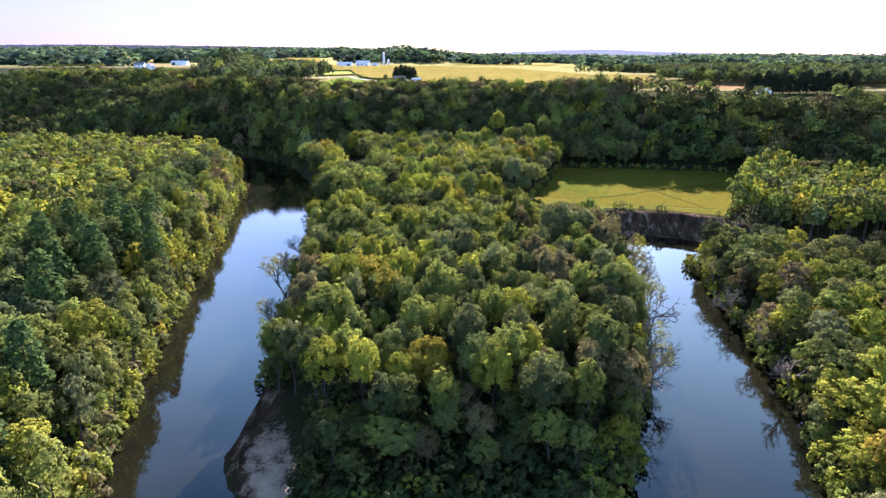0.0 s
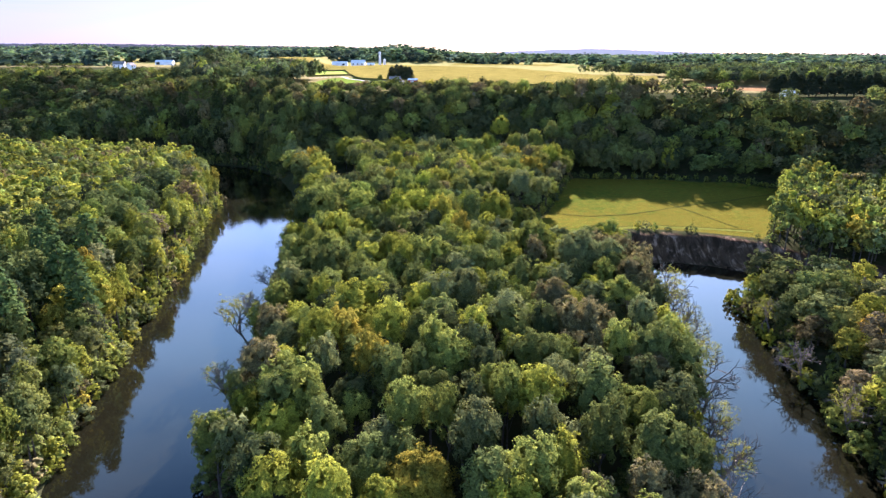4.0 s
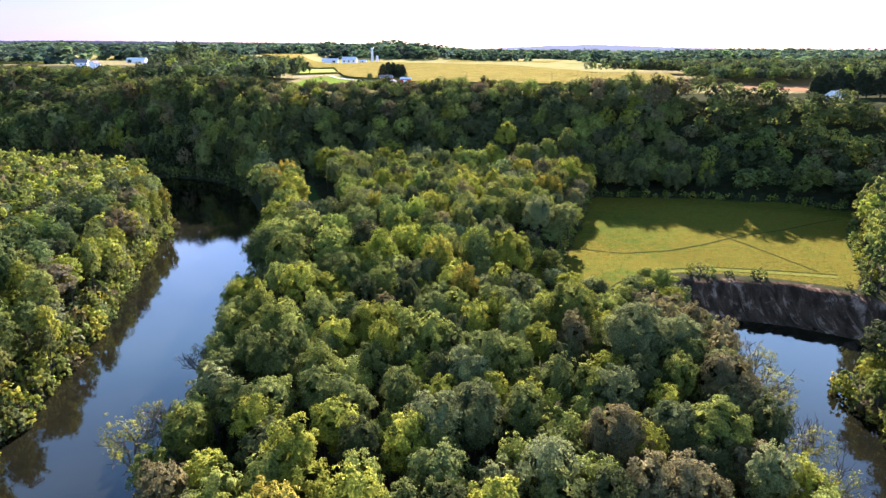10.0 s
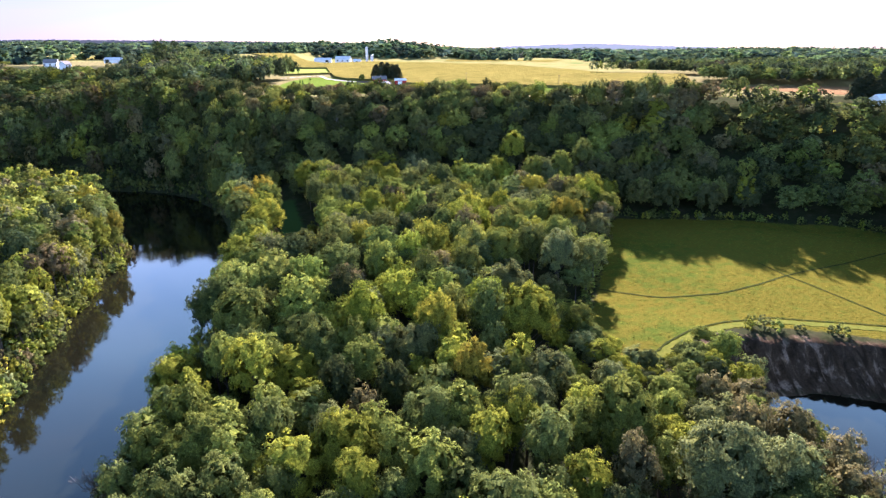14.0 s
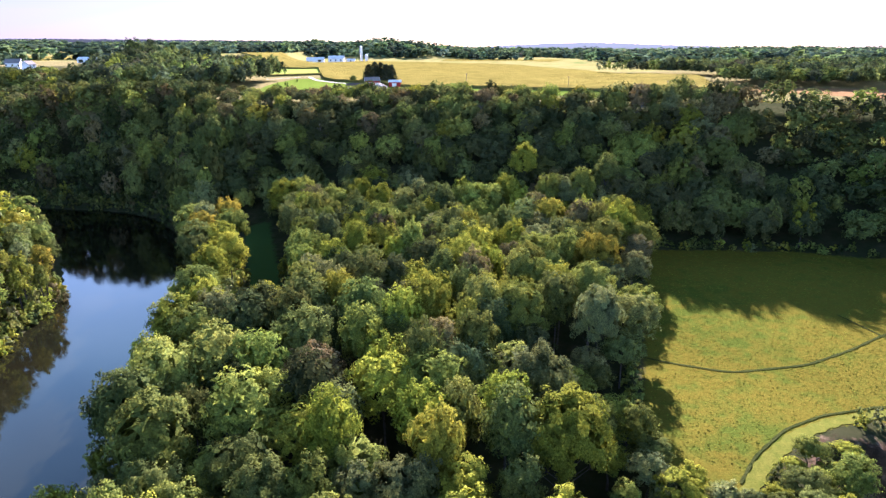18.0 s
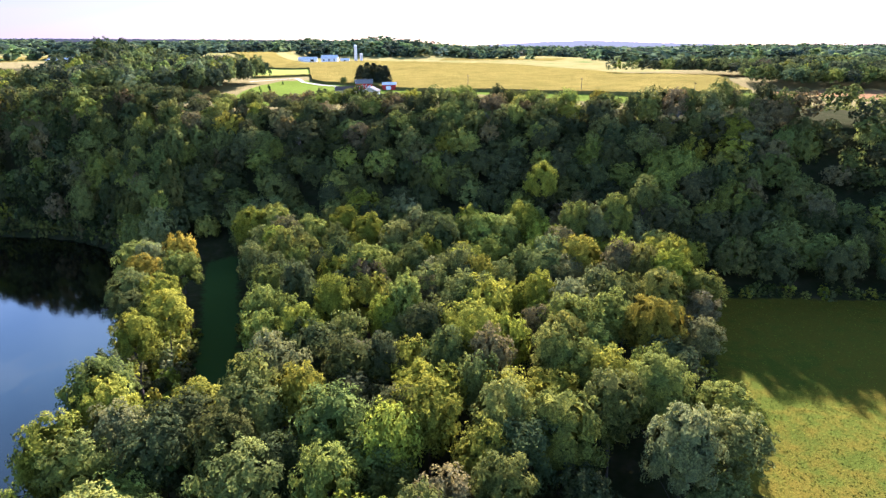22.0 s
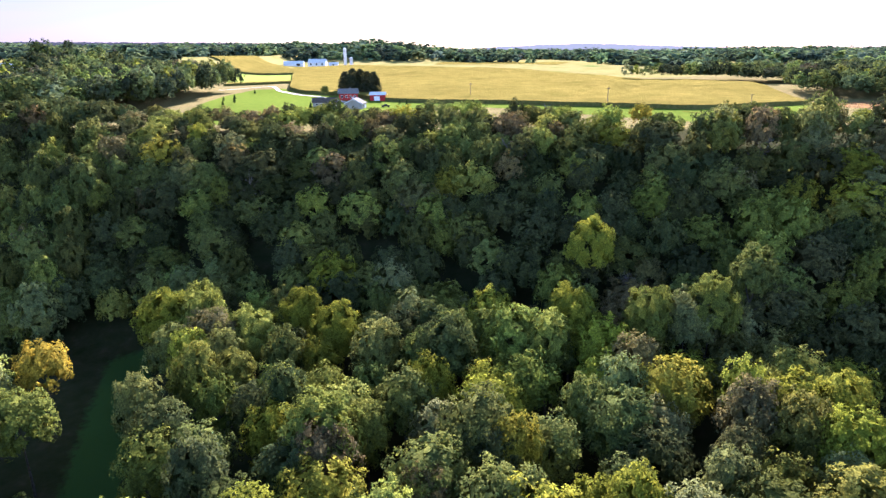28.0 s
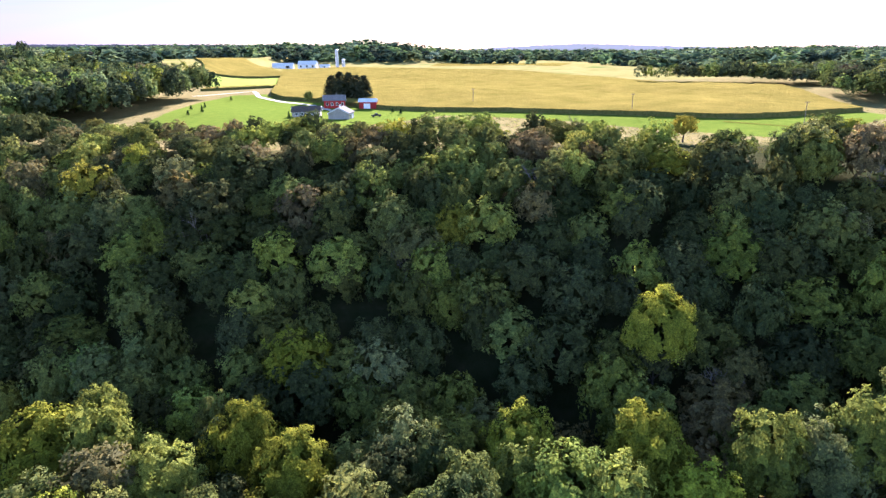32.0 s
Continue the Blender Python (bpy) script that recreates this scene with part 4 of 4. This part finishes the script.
for n, (x, y) in enumerate(PINES):
    conifer(x, y, 30.5 + n % 4, 1.2 + 0.1 * (n % 3), (0.060, 0.092, 0.030), "tall green pine with drooping feathery boughs", "pines on the river bank", shape=3 + n % 3)
for n, (x, y) in enumerate([(-61, 833), (-54, 823), (-49, 831), (-43, 821), (-39, 830)]):
    conifer(x, y, 16.5 + (n * 3) % 4, 1.28, (0.050, 0.060, 0.034), "dark spruce in the row behind the red house", "spruces behind the house", "spruce_tree", 6 + n % 3)
for n in range(13):
    conifer(276 + 6.2 * n, 566 - 2.4 * n + 3 * (n % 2), 17 + (n * 7) % 5, 1.35, (0.045, 0.056, 0.032), "dark spruce in a windbreak row", "windbreak spruces", "spruce_tree", 6 + n % 3)
for n, (x, y) in enumerate([(-135, 769), (-131, 781), (-122, 749), (-126, 738), (-134, 846), (-69, 722), (-17, 760), (-12, 748)]):
    conifer(x, y, 3.0 + (n % 3) * 0.7, 0.24, (0.03, 0.06, 0.02), "small clipped evergreen on the lawn", "lawn evergreens", "evergreen_shrub", n % 3)

# ---- fields ----
def along(line, n):
    p = np.array(line, float)
    s = np.concatenate([[0], np.cumsum(np.linalg.norm(np.diff(p, axis=0), axis=1))])
    u = np.linspace(0, s[-1], n)
    q = np.stack([np.interp(u, s, p[:, k]) for k in (0, 1)], -1)
    for _ in range(3):
        q[1:-1] = 0.25 * q[:-2] + 0.5 * q[1:-1] + 0.25 * q[2:]
    return q


def field(name, label, front, behind, lift_, top_mat, side_mat, nu=90, nv=40):
    """A standing crop between two curves, with upright sides."""
    f, b = along(front, nu), along(behind, nu)
    v = np.linspace(0, 1, nv)[:, None, None] ** 1.5
    p = f[None] * (1 - v) + b[None] * v
    x, y = p[..., 0], p[..., 1]
    g = ground_z(x, y)
    z = g + lift_ + 0.12 * lift_ * np.sin(x * 3.1 + 2 * np.sin(y)) * np.cos(y * 2.7) * (lift_ > 1)
    ob = thing(name, (0, 0, 0), label, "field")
    tagged(ob, kind="structure")
    parts = [("crop_top", x, y, z, top_mat)]
    if lift_ > 0.5:
        for rows in ((x[:1], y[:1], g[:1], z[:1]), (x[-1:], y[-1:], g[-1:], z[-1:]), (x[:, :1].T, y[:, :1].T, g[:, :1].T, z[:, :1].T), (x[:, -1:].T, y[:, -1:].T, g[:, -1:].T, z[:, -1:].T)):
            ex_, ey_, lo, hi = rows
            parts.append(("crop_edge", np.concatenate([ex_, ex_]), np.concatenate([ey_, ey_]), np.concatenate([lo - 0.3, hi]), side_mat))
    for pn, a, c, d, mt in parts:
        o = new(pn, grid_mesh(pn, a, c, d, [mt]))
        o.parent = ob
    return ob


field("corn_field", "broad golden field of ripe standing corn", [(-113, 878), (-97, 841), (-62, 812), (-37, 790), (12, 757), (64, 741), (106, 724), (140, 703), (160, 698), (184, 702), (210, 714), (239, 727)],
      [(-208, 1376), (-163, 1400), (-94, 1420), (34, 1312), (130, 1250), (200, 1090), (212, 1010), (262, 970), (292, 903), (276, 850), (258, 790), (246, 742)], 2.4, CORN_TOP, CORN_SIDE, 130)
field("corn_strip", "strip of standing corn with a dark edge", [(-262, 1192), (-217, 1200), (-164, 1212)], [(-374, 1480), (-300, 1470), (-225, 1390)], 2.4, CORN_TOP, CORN_SIDE, 30, 12)
field("corn_strip", "narrow strip of standing corn by the drive", [(-196, 968), (-161, 975), (-132, 990)], [(-200, 1003), (-165, 1010), (-137, 1020)], 2.4, CORN_TOP, CORN_SIDE, 30, 6)
field("hay_strip", "pale green mown strip between corn rows", [(-205, 1010), (-170, 1020), (-135, 1030)], [(-258, 1185), (-215, 1192), (-160, 1204)], 0.15, GREEN_CROP, GREEN_CROP, 20, 10)
field("stubble_field", "tan stubble field on the plateau", [(246, 702), (300, 640), (330, 600)], [(262, 742), (330, 735), (420, 700)], 0.12, STUBBLE, STUBBLE, 30, 12)
field("hill_field", "golden field on the rising ground beyond", [(20, 1500), (120, 1480), (220, 1420)], [(60, 1720), (170, 1700), (300, 1620)], 0.4, CORN_TOP, CORN_SIDE, 30, 12)
field("far_field", "golden field on the far plateau", [(-900, 1000), (-700, 985), (-540, 990)], [(-980, 1300), (-720, 1290), (-520, 1260)], 0.6, CORN_TOP, CORN_SIDE, 40, 14)



def ribbon(name, line, width, lift_, mat, label, category, n=80):
    q = along(line, n)
    w = unit(np.gradient(q, axis=0))
    s = np.stack([-w[:, 1], w[:, 0]], -1)
    k = np.linspace(-0.5, 0.5, 4)[:, None, None] * width
    p = q[None] + k * s[None] * (1 + 0.18 * np.sin(np.arange(n) * 1.7))[None, :, None]
    z = ground_z(p[..., 0], p[..., 1]) + lift_
    return tagged(new(name, grid_mesh(name, p[..., 0], p[..., 1], z, [mat])), label, category, kind="structure")


ribbon("meadow_track", [(52, 362), (60, 357), (76, 350), (98, 353), (115, 361), (129, 369), (160, 383), (196, 399)], 0.75, 0.12, TRACK, "dark worn track across the hay meadow", "track")
ribbon("meadow_track", [(126, 384), (129, 369), (136, 348), (143, 326)], 0.6, 0.14, TRACK, "dark worn track across the hay meadow", "track")
ribbon("meadow_track", [(58, 307.5), (64.5, 315), (76, 324.4), (88, 330.2), (104, 334), (122, 329.5), (148, 322.5)], 0.6, 0.14, TRACK, "dark track along the cut bank's rim", "track")
ribbon("mown_strip", [(57.5, 304), (65, 312.6), (77, 322), (89, 327.8), (104, 331.4), (121, 327), (147, 320)], 3.0, 0.10, MOWN, "pale mown strip along the cut bank", "grass")
ribbon("driveway", [(-176, 890), (-152, 912), (-138, 925), (-131, 905), (-120, 868), (-95, 826), (-66, 795), (-46, 757)], 3.4, 0.12, GRAVEL_ROAD, "pale gravel driveway to the red house", "driveway")
ribbon("farm_lane", [(144, 690), (158, 676), (180, 655), (215, 620), (246, 580), (268, 556)], 2.6, 0.12, MOWN, "grassy farm lane on the plateau", "lane")

# ---- meadow grass ----
rng = np.random.default_rng(92)
mx, my = rng.uniform(48, 222, 26000), rng.uniform(312, 452, 26000)
k = signed(MEADOW, mx, my) < 0.5
mx, my = mx[k], my[k]
at = np.stack([mx, my, ground_z(mx, my) + 0.05], -1)
tuft = leaf_faces(rng, at, unit(rng.normal(size=(len(mx), 3)) * 0.3 + np.array([0, 0, 1.0])), 0.21, 3, 0.05)
up_ = unit(rng.normal(size=(len(mx), 3)) * 0.09 + np.array([0, 0, 1.0]))
shade_ = np.clip(0.5 + 0.5 * wob(mx, my, 37) + 0.3 * rng.normal(size=len(mx)), 0, 1)[:, None]
HAY = np.array([(0.095, 0.105, 0.014)]) * (1 - shade_) + np.array([(0.100, 0.104, 0.014)]) * shade_
tagged(new("meadow_grass", mesh_from("meadow_grass", tuft, 3, [GRASS_BLADES], HAY, up_)), "golden-green uncut hay grass", "grass", kind="stuff")
rx_, ry_ = scatter(93, -60, 270, 600, 742, 3.2, lambda x, y: (signed(LAWN, x, y) > 1) & (bluff_depth(x, y) > 88) & (wob(x, y, 19) > -0.35))
woods("rough_brush", "tan and green rough grass and brush on the bluff top", 94, (rx_, ry_), (0.7, 1.5), (0.5, 1.2), [(f[::14] * np.array([1, 1, 1.0]), s[::14]) for f, s in BUSH], (14, 10, 6, 2, 20, 30, 18), bark=False)

# ---- buildings ----
RED = plain_noise("red_painted_boards", [(0.3, (0.30, 0.030, 0.028)), (0.7, (0.40, 0.045, 0.04))], 0.7, 0.3, 0.02, 0.6)
WHITE = plain_noise("white_paint", [(0.3, (0.70, 0.70, 0.69)), (0.7, (0.82, 0.82, 0.80))], 0.5, 0.15, 0.02, 0.6)
GREY_ROOF = plain_noise("grey_shingles", [(0.3, (0.13, 0.12, 0.12)), (0.7, (0.22, 0.21, 0.20))], 1.2, 0.5, 0.03)
TAN_WALL = plain_noise("tan_siding", [(0.3, (0.30, 0.26, 0.22)), (0.7, (0.38, 0.34, 0.29))], 0.7, 0.3, 0.02)
BROWN_ROOF = plain_noise("brown_shingles", [(0.3, (0.07, 0.055, 0.045)), (0.7, (0.12, 0.095, 0.08))], 1.2, 0.5, 0.03)
METAL_ROOF = plain_noise("pale_metal_roof", [(0.3, (0.52, 0.54, 0.56)), (0.7, (0.66, 0.68, 0.70))], 0.3, 0.2, 0.02, 0.4, spec=0.5)
SILO_BLUE = plain_noise("weathered_silo", [(0.3, (0.45, 0.46, 0.47)), (0.7, (0.6, 0.6, 0.6))], 0.4, 0.2, 0.02, 0.5)
DARK_GLASS = Mat("window_glass").surface((0.02, 0.025, 0.03), 0.08, None, 0.0, 0.6)
DARK_METAL = plain_noise("dark_metal", [(0.3, (0.03, 0.03, 0.035)), (0.7, (0.06, 0.06, 0.065))], 2.0, 0.2, 0.01, 0.5)
POLE_WOOD = plain_noise("weathered_pole", [(0.3, (0.16, 0.13, 0.10)), (0.7, (0.26, 0.22, 0.18))], 2.0, 0.4, 0.02)


def box(bm, x0, x1, y0, y1, z0, z1):
    v = [bm.verts.new(p) for p in ((x0, y0, z0), (x1, y0, z0), (x1, y1, z0), (x0, y1, z0), (x0, y0, z1), (x1, y0, z1), (x1, y1, z1), (x0, y1, z1))]
    for f in ((3, 2, 1, 0), (4, 5, 6, 7), (0, 1, 5, 4), (1, 2, 6, 5), (2, 3, 7, 6), (3, 0, 4, 7)):
        bm.faces.new([v[i] for i in f])


def boxed(*dims):
    bm = bmesh.new()
    box(bm, *dims)
    return bm


def building(name, label, place, turn, long, deep, eaves, ridge, wall_mat, roof_mat, category, windows=(), doors=(), door_mat=None, chimney=False, foot=1.0):
    """A gabled house along its x axis: walls, two roof slopes, trim, windows and doors on the front (low y) and gable ends."""
    x, y = place
    ob = thing(name, (x, y, gz(x, y)), label, category, "", turn)
    hl, hd = long / 2, deep / 2
    bm = bmesh.new()
    prof = [(-hd, -foot), (hd, -foot), (hd, eaves), (0, ridge), (-hd, eaves)]
    a, b = [[bm.verts.new((s * hl, p, q)) for p, q in prof] for s in (-1, 1)]
    bm.faces.new(a[::-1])
    bm.faces.new(b)
    for i in range(5):
        j = (i + 1) % 5
        bm.faces.new((a[i], a[j], b[j], b[i]))
    part("wall", bm, wall_mat, ob)
    over, th = 0.5, 0.22
    drop = (ridge - eaves) / hd * over
    for s in (-1, 1):
        bm = bmesh.new()
        q = [(s * (hd + over), eaves - drop), (0, ridge), (0, ridge + th), (s * (hd + over), eaves - drop + th)]
        a, b = [[bm.verts.new((e * (hl + over), p, z + 0.03)) for p, z in q] for e in (-1, 1)]
        bm.faces.new(a)
        bm.faces.new(b[::-1])
        for i in range(4):
            j = (i + 1) % 4
            bm.faces.new((a[j], a[i], b[i], b[j]))
        bmesh.ops.recalc_face_normals(bm, faces=bm.faces)
        part("roof", bm, roof_mat, ob)
    for e in (-1, 1):
        bm = bmesh.new()
        for s in (-1, 1):
            v = [bm.verts.new((e * (hl + over + 0.02), p, z)) for p, z in ((0, ridge - 0.25), (0, ridge + 0.1), (s * (hd + over), eaves - drop + 0.1), (s * (hd + over), eaves - drop - 0.25))]
            w = [bm.verts.new((e * (hl + over + 0.10), p.co.y, p.co.z)) for p in v]
            for i in range(4):
                j = (i + 1) % 4
                bm.faces.new((v[i], v[j], w[j], w[i]))
            bm.faces.new(w)
        bmesh.ops.recalc_face_normals(bm, faces=bm.faces)
        part("bargeboard", bm, WHITE, ob, "white gable trim")
    for u, z, w, h in windows:
        win = part("window", boxed(u - w / 2 - 0.12, u + w / 2 + 0.12, -hd - 0.07, -hd + 0.05, z - 0.12, z + h + 0.12), WHITE, ob, "white-framed window")
        part("pane", boxed(u - w / 2, u + w / 2, -hd - 0.09, -hd - 0.06, z, z + h), DARK_GLASS, win)
    for u, w, h in doors:
        part("door", boxed(u - w / 2, u + w / 2, -hd - 0.10, -hd + 0.05, 0.0, h), door_mat or WHITE, ob, "white overhead door" if w > 2 else "white door")
    if chimney:
        part("chimney", boxed(1.0, 1.9, 0.3, 1.1, eaves, ridge + 1.0), GREY_ROOF, ob)
    return ob


building("red_house", "red boarded farmhouse with grey shingle roof", (-54, 789), 8, 13, 9, 4.6, 7.4, RED, GREY_ROOF, "house", [(-4.5, 1.6, 1.3, 1.6), (-1.5, 1.6, 1.3, 1.6), (1.5, 1.6, 1.3, 1.6), (4.6, 1.6, 1.3, 1.6)], [(3.1, 1.0, 2.1)], chimney=True)
building("garage", "tan garage with a white-trimmed gable", (-43, 730), 82, 11, 11, 3.2, 6.0, TAN_WALL, GREY_ROOF, "garage", [(-3, 1.2, 1.2, 1.2)], [(2, 2.6, 2.3)])
building("long_shed", "low brown-roofed building beside the house", (-63, 741), 4, 15, 9, 3.0, 5.4, TAN_WALL, BROWN_ROOF, "shed", [(-5, 1.2, 1.2, 1.1), (-2, 1.2, 1.2, 1.1), (4, 1.2, 1.2, 1.1)])
building("red_shed", "bright red shed with a white door", (-33, 787), -4, 10.5, 7, 4.0, 5.6, RED, METAL_ROOF, "shed", (), [(-0.3, 4.0, 3.0)])
building("white_house", "white house among trees on the plateau", (278, 546), 20, 10, 8, 3.6, 6.4, WHITE, METAL_ROOF, "house", [(-3, 1.2, 1.1, 1.3), (0, 1.2, 1.1, 1.3), (3, 1.2, 1.1, 1.3)])
building("barn", "long low white barn with a dark doorway", (-226, 1470), 5, 34, 14, 4.5, 8.5, WHITE, METAL_ROOF, "barn", [(8, 0.4, 6, 4)])
building("barn", "tall white barn with a pale metal roof", (-184, 1466), -6, 30, 16, 6.5, 12.0, WHITE, METAL_ROOF, "barn", [(-10, 2, 3, 3), (0, 2, 3, 3), (10, 2, 3, 3)])
building("milk_shed", "small white farm shed", (-156, 1464), 0, 16, 9, 3.5, 6.0, WHITE, METAL_ROOF, "shed", [(0, 1, 3, 2)])
building("farmhouse", "white farmhouse with a dark roof among trees", (-384, 806), 12, 12, 8, 4.4, 7.6, WHITE, GREY_ROOF, "house", [(-5, 1.5, 1.4, 1.6), (0, 1.5, 1.4, 1.6), (5, 1.5, 1.4, 1.6)])
building("farmhouse", "white gabled house with two wings", (-369, 803), 80, 9, 7, 4.0, 6.8, WHITE, GREY_ROOF, "house", [(-2, 1.5, 1.3, 1.6), (2, 1.5, 1.3, 1.6)])
building("machine_shed", "long white machine shed with a metal roof", (-398, 965), 3, 24, 11, 4.0, 6.5, WHITE, METAL_ROOF, "shed", [(-8, 0.5, 5, 4)])


def lathe(profile, sides=16):
    bm = bmesh.new()
    rings = [[bm.verts.new((r * math.cos(k * 6.2832 / sides), r * math.sin(k * 6.2832 / sides), z)) for k in range(sides)] for r, z in profile]
    for a, b in zip(rings, rings[1:]):
        for k in range(sides):
            bm.faces.new((a[k], a[(k + 1) % sides], b[(k + 1) % sides], b[k]))
    bm.faces.new(rings[-1])
    return bm


for x, y, r, h, words in ((-137, 1478, 2.7, 30, "tall pale farm silo"), (-127, 1482, 2.8, 14, "shorter farm silo with a dome")):
    s = thing("silo", (x, y, gz(x, y)), words, "silo", "farm silos")
    part("shaft", lathe([(r, -1), (r, h * 0.3), (r * 1.015, h * 0.3), (r * 1.015, h * 0.31), (r, h * 0.31), (r, h * 0.92)]), SILO_BLUE, s)
    part("dome", lathe([(r * 1.05, h * 0.92), (r * 0.95, h * 0.95), (r * 0.6, h * 0.985), (r * 0.1, h)]), METAL_ROOF, s)

for n, (x, y) in enumerate([(32, 786), (113, 730), (175, 676)]):
    p = thing("utility_pole", (x, y, gz(x, y)), "weathered wooden utility pole by the field", "pole", "utility poles")
    part("post", lathe([(0.19, -0.5), (0.17, 5), (0.12, 10.5)], 8), POLE_WOOD, p)
    part("crossarm", boxed(-1.1, 1.1, -0.08, 0.08, 9.6, 9.8), POLE_WOOD, p)
    for k in (-0.9, 0, 0.9):
        part("insulator", boxed(k - 0.07, k + 0.07, -0.07, 0.07, 9.8, 10.05), DARK_METAL, p)

truck = thing("pickup_truck", (-25, 737, gz(-25, 737)), "dark pickup truck parked on the lawn", "truck", "", 15)
part("body", boxed(-2.6, 2.6, -0.95, 0.95, 0.5, 1.15), DARK_METAL, truck)
bm = boxed(-0.9, 1.0, -0.88, 0.88, 1.15, 1.85)
for v in bm.verts:
    if v.co.z > 1.5:
        v.co.x *= 0.72
part("cab", bm, DARK_GLASS, truck)
for sx_ in (-1.7, 1.7):
    for sy_ in (-0.9, 0.9):
        w = lathe([(0.05, -0.12), (0.38, -0.12), (0.38, 0.12), (0.05, 0.12)], 14)
        bmesh.ops.rotate(w, verts=w.verts, cent=(0, 0, 0), matrix=Matrix.Rotation(radians(90), 3, "X"))
        bmesh.ops.translate(w, verts=w.verts, vec=(sx_, sy_, 0.38))
        part("wheel", w, DARK_METAL, truck)

round_me = [(mesh_from("crown", SLOPE[k][0] * np.array([5.0, 5.0, 11.0]), 3, [LEAF_ONE], None, SLOPE[k][1]), mesh_from("trunk", trunk_faces(90 + k, 5.0, 11.0, 4), 4, [BARK])) for k in range(4)]
for n, (x, y, r, h, k) in enumerate([(-74, 813, 3.2, 8, 2), (172, 640, 5.5, 7, 0), (186, 634, 5, 6.5, 0), (200, 622, 5, 7, 0), (100, 632, 5.5, 11, 6), (140, 610, 7.5, 13, 2), (128, 604, 6, 10, 1), (10, 622, 4.0, 12, 1), (45, 616, 4.2, 11, 0), (-2, 628, 4.4, 10, 2), (212, 640, 5, 6, 1)]):
    t = thing("field_tree", (x, y, gz(x, y)), f"{TINT_WORDS[k]} rounded tree on the bluff top by the fields", "tree", "trees on the bluff top", n * 67)
    t.matrix_world = t.matrix_world @ Matrix.Diagonal((r / 5, r / 5, h / 11, 1))
    a, c = round_me[n % 4]
    c, a = new("trunk", c), new("crown", a)
    a.parent = c.parent = t
    a.color = (*TINTS[k], 1)

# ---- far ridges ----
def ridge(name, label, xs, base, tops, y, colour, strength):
    m = Mat(name + "_haze_glow")
    # flat emission imitates haze over the ridge; nothing there really gives light
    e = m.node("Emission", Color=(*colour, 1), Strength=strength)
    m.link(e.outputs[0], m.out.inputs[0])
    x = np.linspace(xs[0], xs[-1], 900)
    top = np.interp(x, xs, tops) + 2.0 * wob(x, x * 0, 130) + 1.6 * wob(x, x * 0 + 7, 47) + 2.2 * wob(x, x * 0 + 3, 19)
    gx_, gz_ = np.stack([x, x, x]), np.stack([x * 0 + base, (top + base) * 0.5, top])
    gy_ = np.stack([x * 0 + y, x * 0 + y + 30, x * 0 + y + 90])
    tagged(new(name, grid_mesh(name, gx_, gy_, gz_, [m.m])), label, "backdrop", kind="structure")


ridge("backdrop_ridge", "wooded ridge on the horizon, pale blue haze as glow", [150, 500, 900, 1150, 1700, 2300, 3400], 20, [104, 122, 138, 142, 122, 106, 98], 4600, (0.60, 0.69, 0.73), 0.078)
ridge("backdrop_hills", "hills on the horizon, blue-green haze as glow", [-4200, -2600, -1500, -700, 0, 500], 20, [165, 172, 160, 150, 128, 98], 4500, (0.40, 0.47, 0.54), 0.034)
